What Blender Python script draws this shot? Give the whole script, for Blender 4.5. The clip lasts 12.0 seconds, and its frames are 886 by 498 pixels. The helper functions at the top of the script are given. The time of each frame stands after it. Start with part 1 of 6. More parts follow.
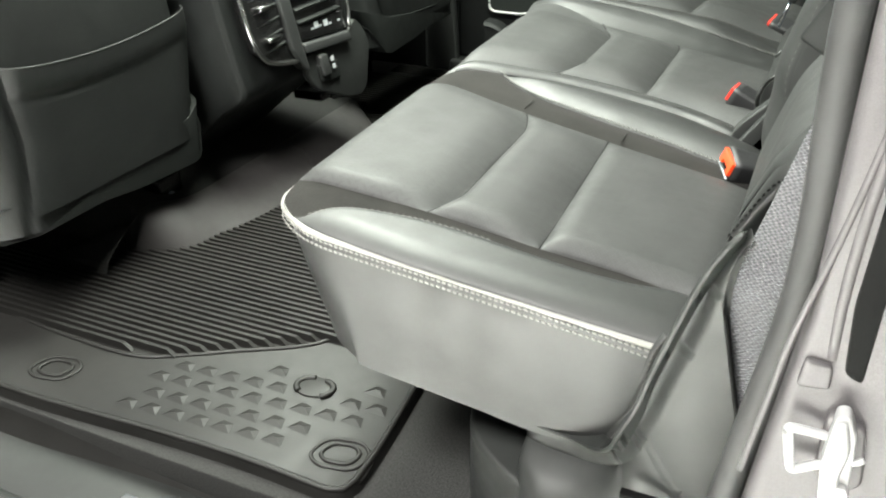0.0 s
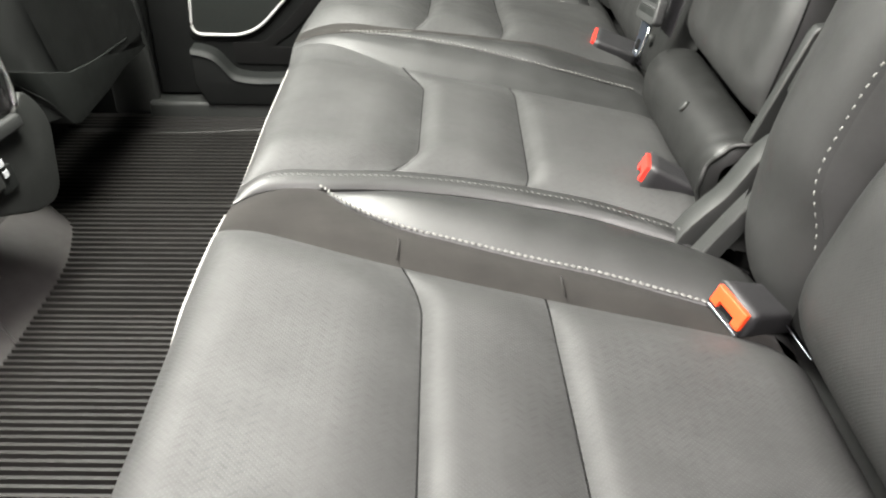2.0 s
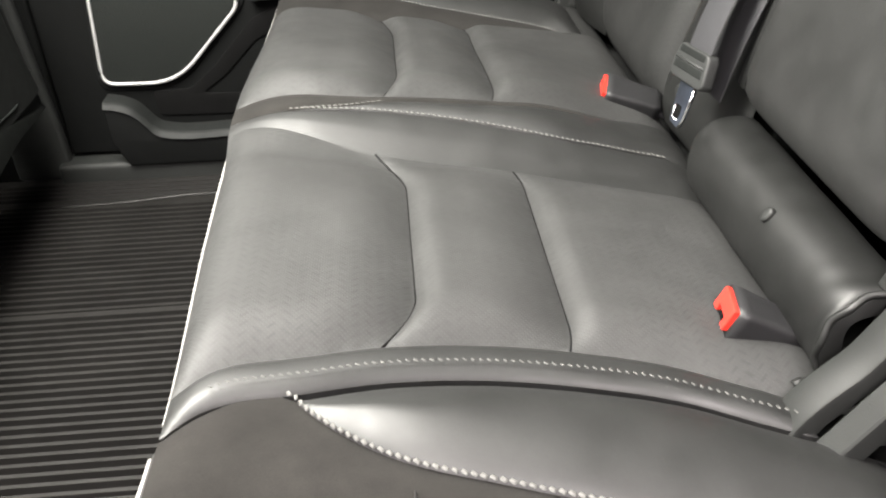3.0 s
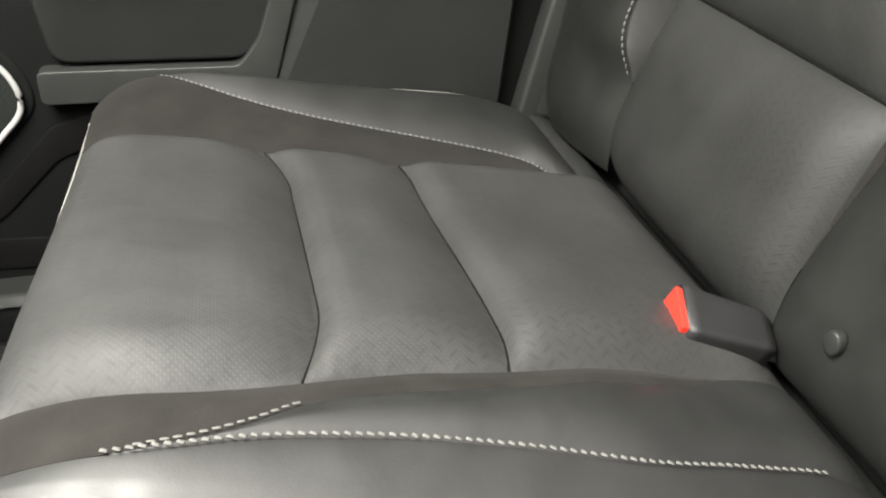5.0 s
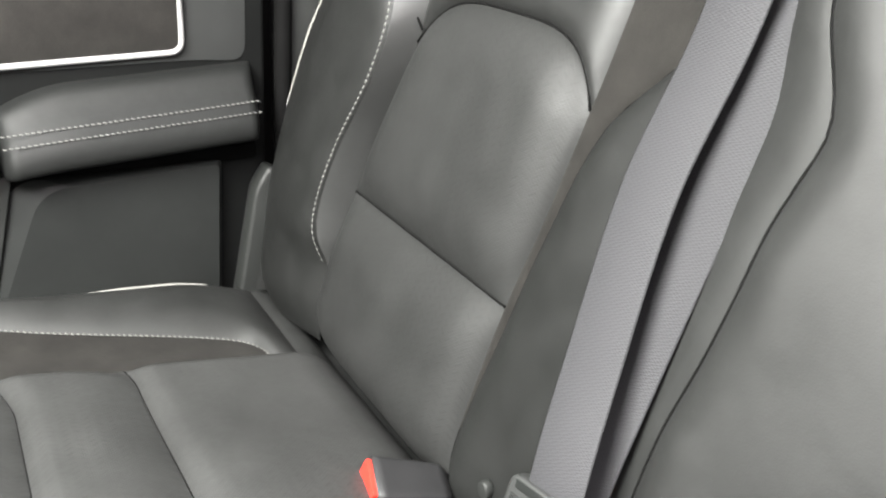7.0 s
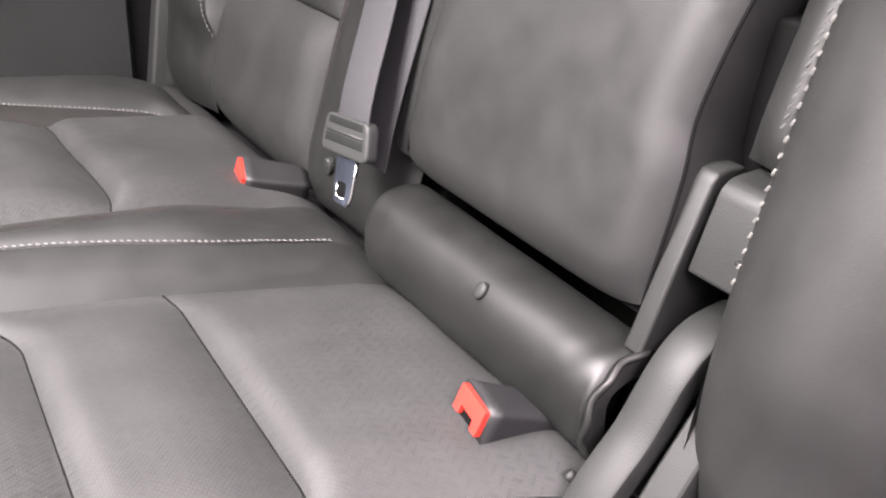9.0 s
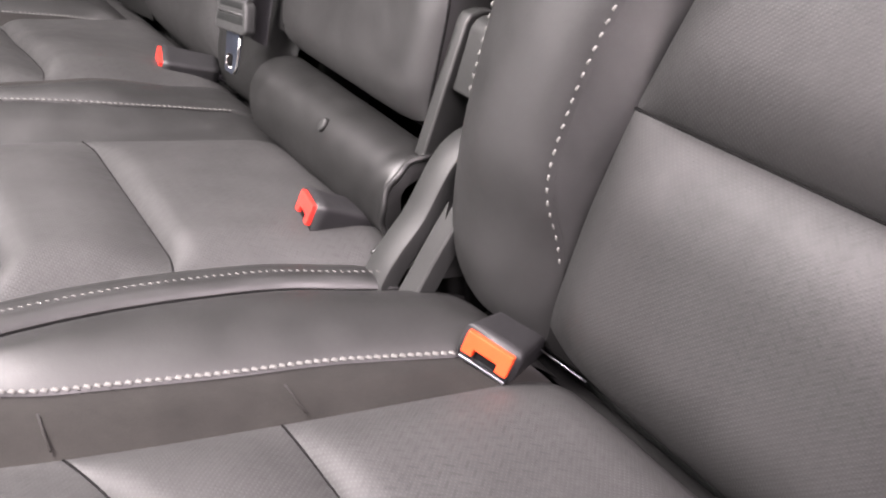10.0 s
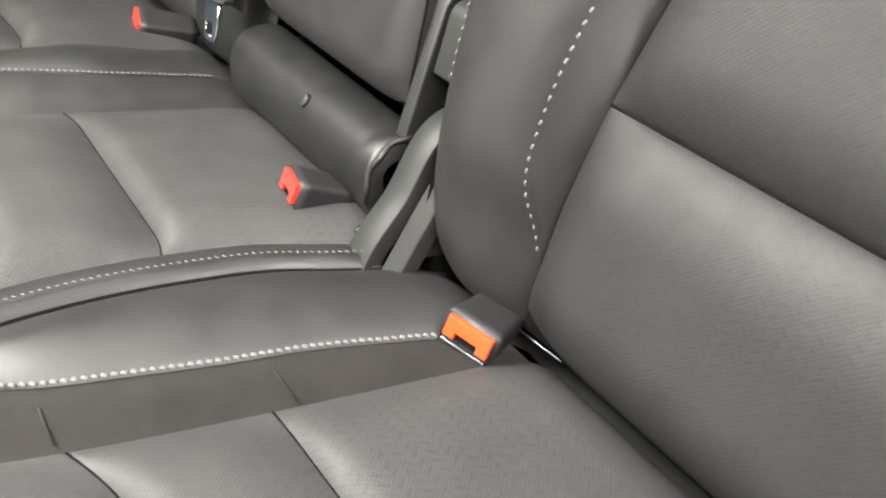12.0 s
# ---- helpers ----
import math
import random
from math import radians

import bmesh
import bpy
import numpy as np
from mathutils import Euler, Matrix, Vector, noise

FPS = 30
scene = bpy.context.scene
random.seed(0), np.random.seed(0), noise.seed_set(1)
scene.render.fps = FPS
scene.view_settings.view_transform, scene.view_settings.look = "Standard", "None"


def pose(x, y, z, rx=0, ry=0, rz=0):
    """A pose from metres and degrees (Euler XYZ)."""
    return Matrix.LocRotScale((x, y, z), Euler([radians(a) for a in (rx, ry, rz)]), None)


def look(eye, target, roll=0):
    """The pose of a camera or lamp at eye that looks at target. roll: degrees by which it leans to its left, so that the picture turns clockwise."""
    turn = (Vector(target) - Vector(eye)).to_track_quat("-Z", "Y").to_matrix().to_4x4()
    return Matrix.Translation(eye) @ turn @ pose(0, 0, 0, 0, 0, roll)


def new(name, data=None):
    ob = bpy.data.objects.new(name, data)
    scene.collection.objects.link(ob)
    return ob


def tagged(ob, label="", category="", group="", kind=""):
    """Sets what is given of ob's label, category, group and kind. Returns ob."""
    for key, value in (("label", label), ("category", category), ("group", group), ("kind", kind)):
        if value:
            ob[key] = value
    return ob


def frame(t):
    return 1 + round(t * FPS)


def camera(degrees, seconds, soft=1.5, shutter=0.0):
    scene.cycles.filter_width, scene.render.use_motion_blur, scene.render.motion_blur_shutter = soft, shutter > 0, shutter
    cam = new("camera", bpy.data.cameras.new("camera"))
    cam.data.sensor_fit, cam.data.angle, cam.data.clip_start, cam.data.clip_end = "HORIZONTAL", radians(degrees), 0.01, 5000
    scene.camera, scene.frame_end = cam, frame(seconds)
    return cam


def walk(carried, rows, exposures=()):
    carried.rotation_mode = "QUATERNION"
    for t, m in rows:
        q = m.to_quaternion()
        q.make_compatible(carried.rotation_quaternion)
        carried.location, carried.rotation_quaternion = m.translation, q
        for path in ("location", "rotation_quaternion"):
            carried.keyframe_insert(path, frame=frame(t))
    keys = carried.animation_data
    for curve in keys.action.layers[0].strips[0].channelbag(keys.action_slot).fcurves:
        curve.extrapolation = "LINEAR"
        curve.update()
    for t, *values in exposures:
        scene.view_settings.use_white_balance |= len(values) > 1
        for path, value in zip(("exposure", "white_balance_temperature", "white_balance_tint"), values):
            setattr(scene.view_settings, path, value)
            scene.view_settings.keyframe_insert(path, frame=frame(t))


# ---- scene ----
cam = camera(55.9, 12.0, soft=2.1)
PATH = [
    (0, (0.2288, -1.3482, 0.7540), (-0.5155, 0.2387, -0.2109), -1.08),
    (0.5, (0.1477, -1.2215, 0.7297), (-0.3187, 0.4615, -0.2452), -0.57),
    (1, (0.0936, -1.1186, 0.7197), (-0.1918, 0.5933, -0.2735), -0.01),
    (1.5, (0.0066, -1.0167, 0.7177), (-0.1609, 0.6930, -0.3075), -0.06),
    (2, (-0.0805, -0.9184, 0.7507), (-0.0990, 0.7862, -0.2944), 0.09),
    (2.5, (-0.1186, -0.8052, 0.7725), (-0.0640, 0.8862, -0.2934), -1.28),
    (3, (-0.1248, -0.6223, 0.7637), (-0.0252, 1.0469, -0.3350), -1.86),
    (3.5, (-0.1339, -0.5044, 0.7605), (0.0217, 1.1690, -0.3252), -1.14),
    (3.7, (-0.1569, -0.4492, 0.7780), (0.0277, 1.2151, -0.3167), -1.03),
    (5.3, (-0.1552, -0.0910, 0.6984), (0.3804, 1.5281, -0.3458), 3.51),
    (5.5, (-0.1392, -0.0947, 0.7224), (0.4564, 1.5044, -0.3206), 3.33),
    (6, (-0.1092, -0.1100, 0.7906), (0.6475, 1.4497, -0.2060), 3.59),
    (6.5, (-0.1062, -0.1475, 0.8460), (0.7995, 1.4097, -0.0226), 3.82),
    (6.7, (-0.1122, -0.1664, 0.8552), (0.8225, 1.3911, 0.0166), 3.52),
    (8.3, (-0.1210, -0.3486, 0.7340), (0.8697, 1.1353, -0.1689), 1.05),
    (8.5, (-0.1250, -0.3857, 0.7284), (0.8728, 1.0953, -0.1725), 1.46),
    (9, (-0.1339, -0.4757, 0.7273), (0.8339, 0.9795, -0.2453), 1.26),
    (9.5, (-0.1318, -0.5916, 0.7314), (0.8060, 0.8439, -0.2980), 0.66),
    (10, (-0.1367, -0.7178, 0.7177), (0.8251, 0.6896, -0.3284), 1.78),
    (10.5, (-0.1316, -0.8209, 0.7037), (0.8372, 0.5511, -0.3821), 2.39),
    (11, (-0.1326, -0.8570, 0.7011), (0.8283, 0.4775, -0.4363), 2.70),
    (11.5, (-0.1216, -0.8187, 0.7297), (0.8283, 0.5036, -0.4306), 2.31),
    (12, (-0.1337, -0.7113, 0.7636), (0.8142, 0.5897, -0.4244), 2.42),
]
EXPOSURES = [
    (0.0, 0.83, 6750, 0), (1.5, 1.06, 6900, 8), (2.5, 1.14, 6850, 12), (3.5, 0.80, 7050, 14), (5.5, 0.97, 6950, 11),
    (6.5, 1.42, 6700, 11), (8.5, 1.42, 6750, 23), (9.5, 1.23, 6850, 28), (10.0, 1.10, 6850, 28), (11.0, 1.14, 6850, 25), (12.0, 1.03, 6900, 13),
]
walk(cam, [(t, look(eye, target, roll)) for t, eye, target, roll in PATH], EXPOSURES)


# ---- world and light ----
world = bpy.data.worlds.new("hall_light")
world.use_nodes = True
scene.world = world
bg = world.node_tree.nodes["Background"]
bg.inputs[0].default_value = (0.93, 0.97, 0.95, 1)
bg.inputs[1].default_value = 0.03


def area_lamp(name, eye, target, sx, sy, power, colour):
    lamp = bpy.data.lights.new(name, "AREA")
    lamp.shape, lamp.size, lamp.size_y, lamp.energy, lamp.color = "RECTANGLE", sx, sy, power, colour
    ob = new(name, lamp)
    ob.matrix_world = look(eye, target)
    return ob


# bright hall light through the open door and windscreen, plus an added overhead lamp
area_lamp("overhead_fill_light", (-0.60, 0.04, 1.38), (-0.40, 0.10, 0.3), 0.62, 0.60, 56, (0.97, 1.0, 0.97))
area_lamp("door_opening_light", (-0.50, -1.80, 2.15), (0.0, -0.5, 0.38), 1.5, 0.8, 122, (1.0, 0.96, 0.99))
area_lamp("windscreen_light", (-1.75, 0.0, 1.28), (0.2, 0.0, 0.55), 1.3, 0.5, 24, (0.97, 1.0, 0.97))


# lamp added over the unseen pale floor, whose bounce lights the near side
area_lamp("side_bounce_lamp", (-0.2, -2.8, 3.0), (-0.2, -2.8, 0.0), 3.0, 1.5, 500, (1.0, 0.98, 0.99)).data.spread = math.radians(40)


# ---- materials ----
class Mat:
    def __init__(self, name, colour, rough=0.5, metal=0.0, spec=0.5):
        self.m = bpy.data.materials.new(name)
        self.m.use_nodes = True
        self.t = self.m.node_tree
        self.b = self.t.nodes["Principled BSDF"]
        self.b.inputs["Base Color"].default_value = (*colour, 1)
        self.b.inputs["Roughness"].default_value = rough
        self.b.inputs["Metallic"].default_value = metal
        self.b.inputs["Specular IOR Level"].default_value = spec
        self.colour = colour
        self.normal = None
        self.co = None

    def node(self, kind, **kw):
        n = self.t.nodes.new(kind)
        for k, v in kw.items():
            n.inputs[int(k[1:]) if k[0] == "i" and k[1:].isdigit() else k].default_value = v
        return n

    def link(self, a, b):
        self.t.links.new(a, b)

    def coords(self):
        if self.co is None:
            self.co = self.node("ShaderNodeTexCoord").outputs["Object"]
        return self.co

    def uv(self):
        return self.node("ShaderNodeTexCoord").outputs["UV"]

    def noise(self, scale, detail=4.0, rough=0.6):
        n = self.node("ShaderNodeTexNoise")
        n.inputs["Scale"].default_value, n.inputs["Detail"].default_value, n.inputs["Roughness"].default_value = scale, detail, rough
        self.link(self.coords(), n.inputs["Vector"])
        return n.outputs["Fac"]

    def voronoi(self, scale):
        n = self.node("ShaderNodeTexVoronoi")
        n.inputs["Scale"].default_value = scale
        self.link(self.coords(), n.inputs["Vector"])
        return n.outputs["Distance"]

    def ramp(self, fac, lo, hi, a, b):
        n = self.node("ShaderNodeMapRange")
        n.inputs["From Min"].default_value, n.inputs["From Max"].default_value = lo, hi
        n.inputs["To Min"].default_value, n.inputs["To Max"].default_value = a, b
        self.link(fac, n.inputs["Value"])
        return n.outputs["Result"]

    def math(self, op, a, b=None):
        n = self.t.nodes.new("ShaderNodeMath")
        n.operation = op
        for i, v in enumerate((a, b)):
            if v is None:
                continue
            if isinstance(v, (int, float)):
                n.inputs[i].default_value = v
            else:
                self.link(v, n.inputs[i])
        return n.outputs[0]

    def vary(self, fac, lo, hi, dark=0.8, light=1.2, tint=(1, 1, 1)):
        """Base colour times a factor that follows fac."""
        f = self.ramp(fac, lo, hi, dark, light)
        mix = self.t.nodes.new("ShaderNodeVectorMath")
        mix.operation = "SCALE"
        socket = self.b.inputs["Base Color"]
        if socket.is_linked:
            self.link(socket.links[0].from_socket, mix.inputs[0])
        else:
            mix.inputs[0].default_value = self.colour
        self.link(f, mix.inputs["Scale"])
        self.link(mix.outputs[0], socket)
        return self

    def rough(self, fac, lo, hi, a, b):
        self.link(self.ramp(fac, lo, hi, a, b), self.b.inputs["Roughness"])
        return self

    def bump(self, fac, strength, distance=0.001):
        n = self.node("ShaderNodeBump")
        n.inputs["Strength"].default_value, n.inputs["Distance"].default_value = strength, distance
        self.link(fac, n.inputs["Height"])
        if self.normal is not None:
            self.link(self.normal, n.inputs["Normal"])
        self.normal = n.outputs["Normal"]
        self.link(self.normal, self.b.inputs["Normal"])
        return self


def leather(name, colour, rough=0.42):
    m = Mat(name, colour, rough, 0.0, 0.42)
    m.vary(m.noise(9, 3), 0.3, 0.7, 0.85, 1.15)
    m.vary(m.noise(160, 2), 0.3, 0.7, 0.92, 1.08)
    m.rough(m.noise(30, 4), 0.3, 0.7, rough - 0.06, rough + 0.08)
    m.bump(m.voronoi(800), 0.07, 0.0005)
    m.bump(m.noise(26, 4), 0.09, 0.004)
    m.bump(m.noise(7, 2), 0.04, 0.012)
    return m


def perforated(name, colour, rough, cell=0.0095, strength=1.0):
    """Leather with rows of fine pin holes, broken by short slanting slits that turn from column to column."""
    m = leather(name, colour, rough)
    sep = m.node("ShaderNodeSeparateXYZ")
    m.link(m.uv(), sep.inputs[0])
    u = m.math("DIVIDE", sep.outputs[0], cell)
    v = m.math("DIVIDE", sep.outputs[1], cell * 0.82)
    col = m.math("MODULO", m.math("FLOOR", m.math("ADD", u, 400.0)), 2.0)
    sign = m.math("SUBTRACT", m.math("MULTIPLY", col, 2.0), 1.0)
    du = m.math("MULTIPLY", m.math("SUBTRACT", m.math("FRACT", u), 0.5), sign)
    dv = m.math("SUBTRACT", m.math("FRACT", m.math("ADD", v, m.math("MULTIPLY", col, 0.5))), 0.5)
    along = m.math("DIVIDE", m.math("ABSOLUTE", m.math("ADD", du, dv)), 0.58)
    across = m.math("DIVIDE", m.math("ABSOLUTE", m.math("SUBTRACT", du, dv)), 0.17)
    shown = m.ramp(m.noise(7, 3), 0.42, 0.66, 0.30, 1.0)
    slits = m.math("SUBTRACT", 1.0, m.math("MULTIPLY", m.ramp(m.math("MAXIMUM", along, across), 0.7, 1.2, 1.0, 0.0), shown))
    # pin holes on a slanting lattice
    pin = cell * 0.33
    a = m.math("DIVIDE", m.math("ADD", sep.outputs[0], sep.outputs[1]), pin * 1.18)
    b = m.math("DIVIDE", m.math("SUBTRACT", sep.outputs[0], sep.outputs[1]), pin * 1.18)
    fa = m.math("SUBTRACT", m.math("FRACT", m.math("ADD", a, 900.0)), 0.5)
    fb = m.math("SUBTRACT", m.math("FRACT", m.math("ADD", b, 900.0)), 0.5)
    r = m.math("SQRT", m.math("ADD", m.math("MULTIPLY", fa, fa), m.math("MULTIPLY", fb, fb)))
    # noise mask that leaves the pin glints only in patches
    worn = m.ramp(m.noise(5, 2), 0.40, 0.62, 0.25, 1.0)
    pins = m.math("SUBTRACT", 1.0, m.math("MULTIPLY", m.ramp(r, 0.16, 0.34, 1.0, 0.0), worn))
    # the pin holes are painted lighter for the glint on their rims
    m.vary(slits, 0, 1, 1 - 0.8 * strength, 1.0)
    m.vary(pins, 0, 1, 1 + 0.7 * strength, 1.0)
    m.bump(slits, 0.28 * strength, 0.0008)
    m.bump(pins, 0.55 * strength, 0.0008)
    return m


BLACK = (0.0110, 0.0114, 0.0110)
M_SMOOTH = leather("smooth_leather", BLACK, 0.52)
M_SMOOTH.b.inputs["Specular IOR Level"].default_value = 0.46
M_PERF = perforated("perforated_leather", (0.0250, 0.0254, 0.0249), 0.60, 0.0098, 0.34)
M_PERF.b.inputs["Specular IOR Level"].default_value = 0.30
# copy of the cushion leather, darkened because upright backs catch less light
M_DIM_PERF = perforated("dim_perforated_leather", (0.0128, 0.0132, 0.0128), 0.60, 0.0088, 0.36)
M_DIM_PERF.b.inputs["Specular IOR Level"].default_value = 0.34
# smooth leather darkened for the roll and bolsters that get little light
M_DIM_LEATHER = leather("dim_smooth_leather", (0.0068, 0.0072, 0.0068), 0.50)
M_DIM_LEATHER.b.inputs["Specular IOR Level"].default_value = 0.40
M_CENTRE = leather("fine_grained_leather", (0.0125, 0.0129, 0.0125), 0.50)
M_CENTRE.b.inputs["Specular IOR Level"].default_value = 0.50
M_SUEDE = Mat("suede", (0.0120, 0.0113, 0.0103), 0.95, 0, 0.12)
M_SUEDE.vary(M_SUEDE.noise(28, 5), 0.3, 0.7, 0.75, 1.3)
M_SUEDE.vary(M_SUEDE.noise(900, 2), 0.3, 0.7, 0.85, 1.15)
M_SUEDE.bump(M_SUEDE.noise(1200, 2), 0.3, 0.0006)
M_SUEDE.b.inputs["Sheen Weight"].default_value = 0.03
M_SUEDE.b.inputs["Sheen Roughness"].default_value = 0.5
M_PIPE = Mat("piping_vinyl", (0.18, 0.177, 0.165), 0.6)
M_PIPE.vary(M_PIPE.noise(40), 0.3, 0.7, 0.92, 1.05)
M_THREAD = Mat("light_thread", (0.098, 0.098, 0.093), 0.9, 0, 0.1)
M_THREAD_PALE = Mat("pale_thread", (0.17, 0.17, 0.16), 0.9, 0, 0.1)
M_THREAD_DARK = Mat("grey_thread", (0.070, 0.070, 0.067), 0.9, 0, 0.1)


def plastic(name, colour, rough=0.5, grain=900, strength=0.25, spec=0.35):
    m = Mat(name, colour, rough, 0.0, spec)
    m.vary(m.noise(14, 3), 0.3, 0.7, 0.88, 1.12)
    m.rough(m.noise(45, 4), 0.3, 0.7, rough - 0.05, rough + 0.08)
    m.bump(m.voronoi(grain), strength, 0.0004)
    return m


M_PLASTIC = plastic("grained_black_plastic", (0.014, 0.015, 0.0142), 0.52)
M_GREY = plastic("grey_trim_plastic", (0.022, 0.023, 0.0225), 0.5)
M_DARKTRIM = plastic("soft_dark_trim", (0.008, 0.009, 0.0085), 0.6, spec=0.2)
M_DOORLOW = plastic("door_lower_plastic", (0.0095, 0.0105, 0.0100), 0.62, spec=0.22)
M_DOORPAD = leather("door_pad_leather", (0.0065, 0.0070, 0.0067), 0.62)
M_DOORPAD.b.inputs["Specular IOR Level"].default_value = 0.25
M_GLOSS = plastic("gloss_black_plastic", (0.008, 0.008, 0.008), 0.12, 300, 0.02, 0.5)
M_BUCKLE = plastic("buckle_plastic", (0.013, 0.013, 0.0137), 0.48, 1200, 0.3)
M_RED = Mat("red_button_plastic", (0.62, 0.030, 0.020), 0.35)
M_RED.vary(M_RED.noise(70), 0.3, 0.7, 0.9, 1.1)
M_RED2 = Mat("orange_red_button_plastic", (0.68, 0.055, 0.014), 0.35)
M_RED2.vary(M_RED2.noise(70), 0.3, 0.7, 0.9, 1.1)
M_CHROME = Mat("satin_chrome", (0.60, 0.60, 0.59), 0.2, 1.0)
M_CHROME.rough(M_CHROME.noise(60), 0.3, 0.7, 0.12, 0.26)
M_TONGUE = Mat("polished_tongue_steel", (0.24, 0.28, 0.36), 0.34, 1.0)
M_TONGUE.vary(M_TONGUE.noise(90), 0.3, 0.7, 0.85, 1.05)
M_SATIN = Mat("satin_silver_trim", (0.34, 0.34, 0.335), 0.42, 0.25)
M_SATIN.vary(M_SATIN.noise(60), 0.3, 0.7, 0.9, 1.06)
M_STEEL = Mat("bare_steel", (0.30, 0.31, 0.33), 0.38, 1.0)
M_STEEL.rough(M_STEEL.noise(80), 0.3, 0.7, 0.34, 0.46)
M_RUBBER = plastic("mat_rubber", (0.0078, 0.0075, 0.0069), 0.5, 700, 0.3, 0.28)
M_RUBBER.vary(M_RUBBER.noise(6, 5), 0.35, 0.7, 0.85, 1.35)
M_HUMP = plastic("moulded_hump_cover", (0.028, 0.0262, 0.0256), 0.6, 500, 0.3)
# front seat leather, its shade put into a darker base colour
M_SHADED_LEATHER = leather("shaded_leather", (0.0052, 0.0060, 0.0055), 0.60)
M_SHADED_LEATHER.b.inputs["Specular IOR Level"].default_value = 0.30
M_TRIMDARK = plastic("dark_seat_trim_plastic", (0.0105, 0.0120, 0.0110), 0.58, spec=0.28)
# door and pillar plastic, blackened for the shade behind the front seat
M_DEEP = plastic("shaded_door_plastic", (0.004, 0.0043, 0.0042), 0.75, spec=0.08)
M_CARPET = Mat("carpet", (0.030, 0.030, 0.029), 0.95, 0, 0.1)
M_CARPET.vary(M_CARPET.noise(500, 3), 0.3, 0.7, 0.5, 1.6)
M_CARPET.bump(M_CARPET.noise(700, 3), 0.8, 0.003)
M_PAINT = Mat("metallic_paint", (0.060, 0.056, 0.058), 0.6, 0.1, 0.25)
M_PAINT.vary(M_PAINT.noise(1500, 1), 0.3, 0.7, 0.85, 1.15)
M_PAINT.b.inputs["Coat Weight"].default_value = 0.08
M_SEALGREY = Mat("grey_rubber_seal", (0.022, 0.022, 0.022), 0.62, 0, 0.3)
M_SEALGREY.vary(M_SEALGREY.noise(30), 0.3, 0.7, 0.85, 1.2)
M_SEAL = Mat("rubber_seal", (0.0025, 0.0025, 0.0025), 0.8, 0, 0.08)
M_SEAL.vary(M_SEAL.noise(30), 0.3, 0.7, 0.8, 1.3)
M_WHITEPAINT = Mat("white_coated_metal", (0.26, 0.26, 0.26), 0.5)
M_WHITEPAINT.vary(M_WHITEPAINT.noise(50), 0.3, 0.7, 0.85, 1.05)
M_LINER = Mat("headliner_cloth", (0.22, 0.22, 0.21), 0.95)
M_LINER.vary(M_LINER.noise(400), 0.3, 0.7, 0.9, 1.1)
# unseen ground, set very pale so that it reflects light upwards
M_CONCRETE = Mat("bounce_floor", (0.78, 0.78, 0.765), 0.4)
M_CONCRETE.vary(M_CONCRETE.noise(2, 6), 0.3, 0.7, 0.85, 1.1)
M_ICON = Mat("white_print", (0.30, 0.31, 0.32), 0.6)


def webbing(name, colour, weave=1.0, pitch=420.0, along=1.0):
    m = Mat(name, colour, 0.75, 0, 0.3)
    sep = m.node("ShaderNodeSeparateXYZ")
    m.link(m.uv(), sep.inputs[0])
    u = m.math("MULTIPLY", sep.outputs[0], pitch)
    v = m.math("MULTIPLY", sep.outputs[1], pitch * along)
    w = m.math("SINE", m.math("MULTIPLY", m.math("ADD", u, m.math("MULTIPLY", m.math("PINGPONG", v, 1.0), 0.9)), 3.14159))
    w2 = m.math("SINE", m.math("MULTIPLY", v, 6.283))
    h = m.math("MULTIPLY", w, w2)
    m.vary(h, -1, 1, 1 - 0.14 * weave, 1 + 0.12 * weave)
    m.bump(h, 0.3 * weave, 0.0006)
    return m


M_WEB = webbing("belt_webbing", (0.025, 0.025, 0.0272), 0.9, 420.0)
M_WEB_NEAR = webbing("belt_webbing_light", (0.088, 0.088, 0.094), 4.2, 460.0, 0.72)

# perforated speaker cloth
M_GRILLE = Mat("speaker_grille_cloth", (0.009, 0.0105, 0.0095), 0.8, 0, 0.15)
M_GRILLE.bump(M_GRILLE.voronoi(420), 0.6, 0.001)


# ---- mesh helpers ----
def thing(name, base, label, category, group="", kind=""):
    ob = new(name)
    ob.empty_display_size = 0.05
    ob.location = base
    return tagged(ob, label, category, group, kind)


def part(name, bm, mat, parent=None, label="", smooth=True):
    me = bpy.data.meshes.new(name)
    bmesh.ops.recalc_face_normals(bm, faces=bm.faces)
    for f in bm.faces:
        f.smooth = smooth
    bm.to_mesh(me)
    bm.free()
    if mat is not None:
        me.materials.append(mat.m)
    ob = new(name, me)
    if parent is not None:
        ob.parent = parent
        root = parent
        shift = Vector((0, 0, 0))
        while root is not None:
            shift = shift + root.location
            root = root.parent
        ob.matrix_parent_inverse = Matrix.Translation(-shift) if parent.data is None else Matrix()
    if label:
        tagged(ob, label)
    return ob


def lerp(a, b, t):
    return a + (b - a) * t


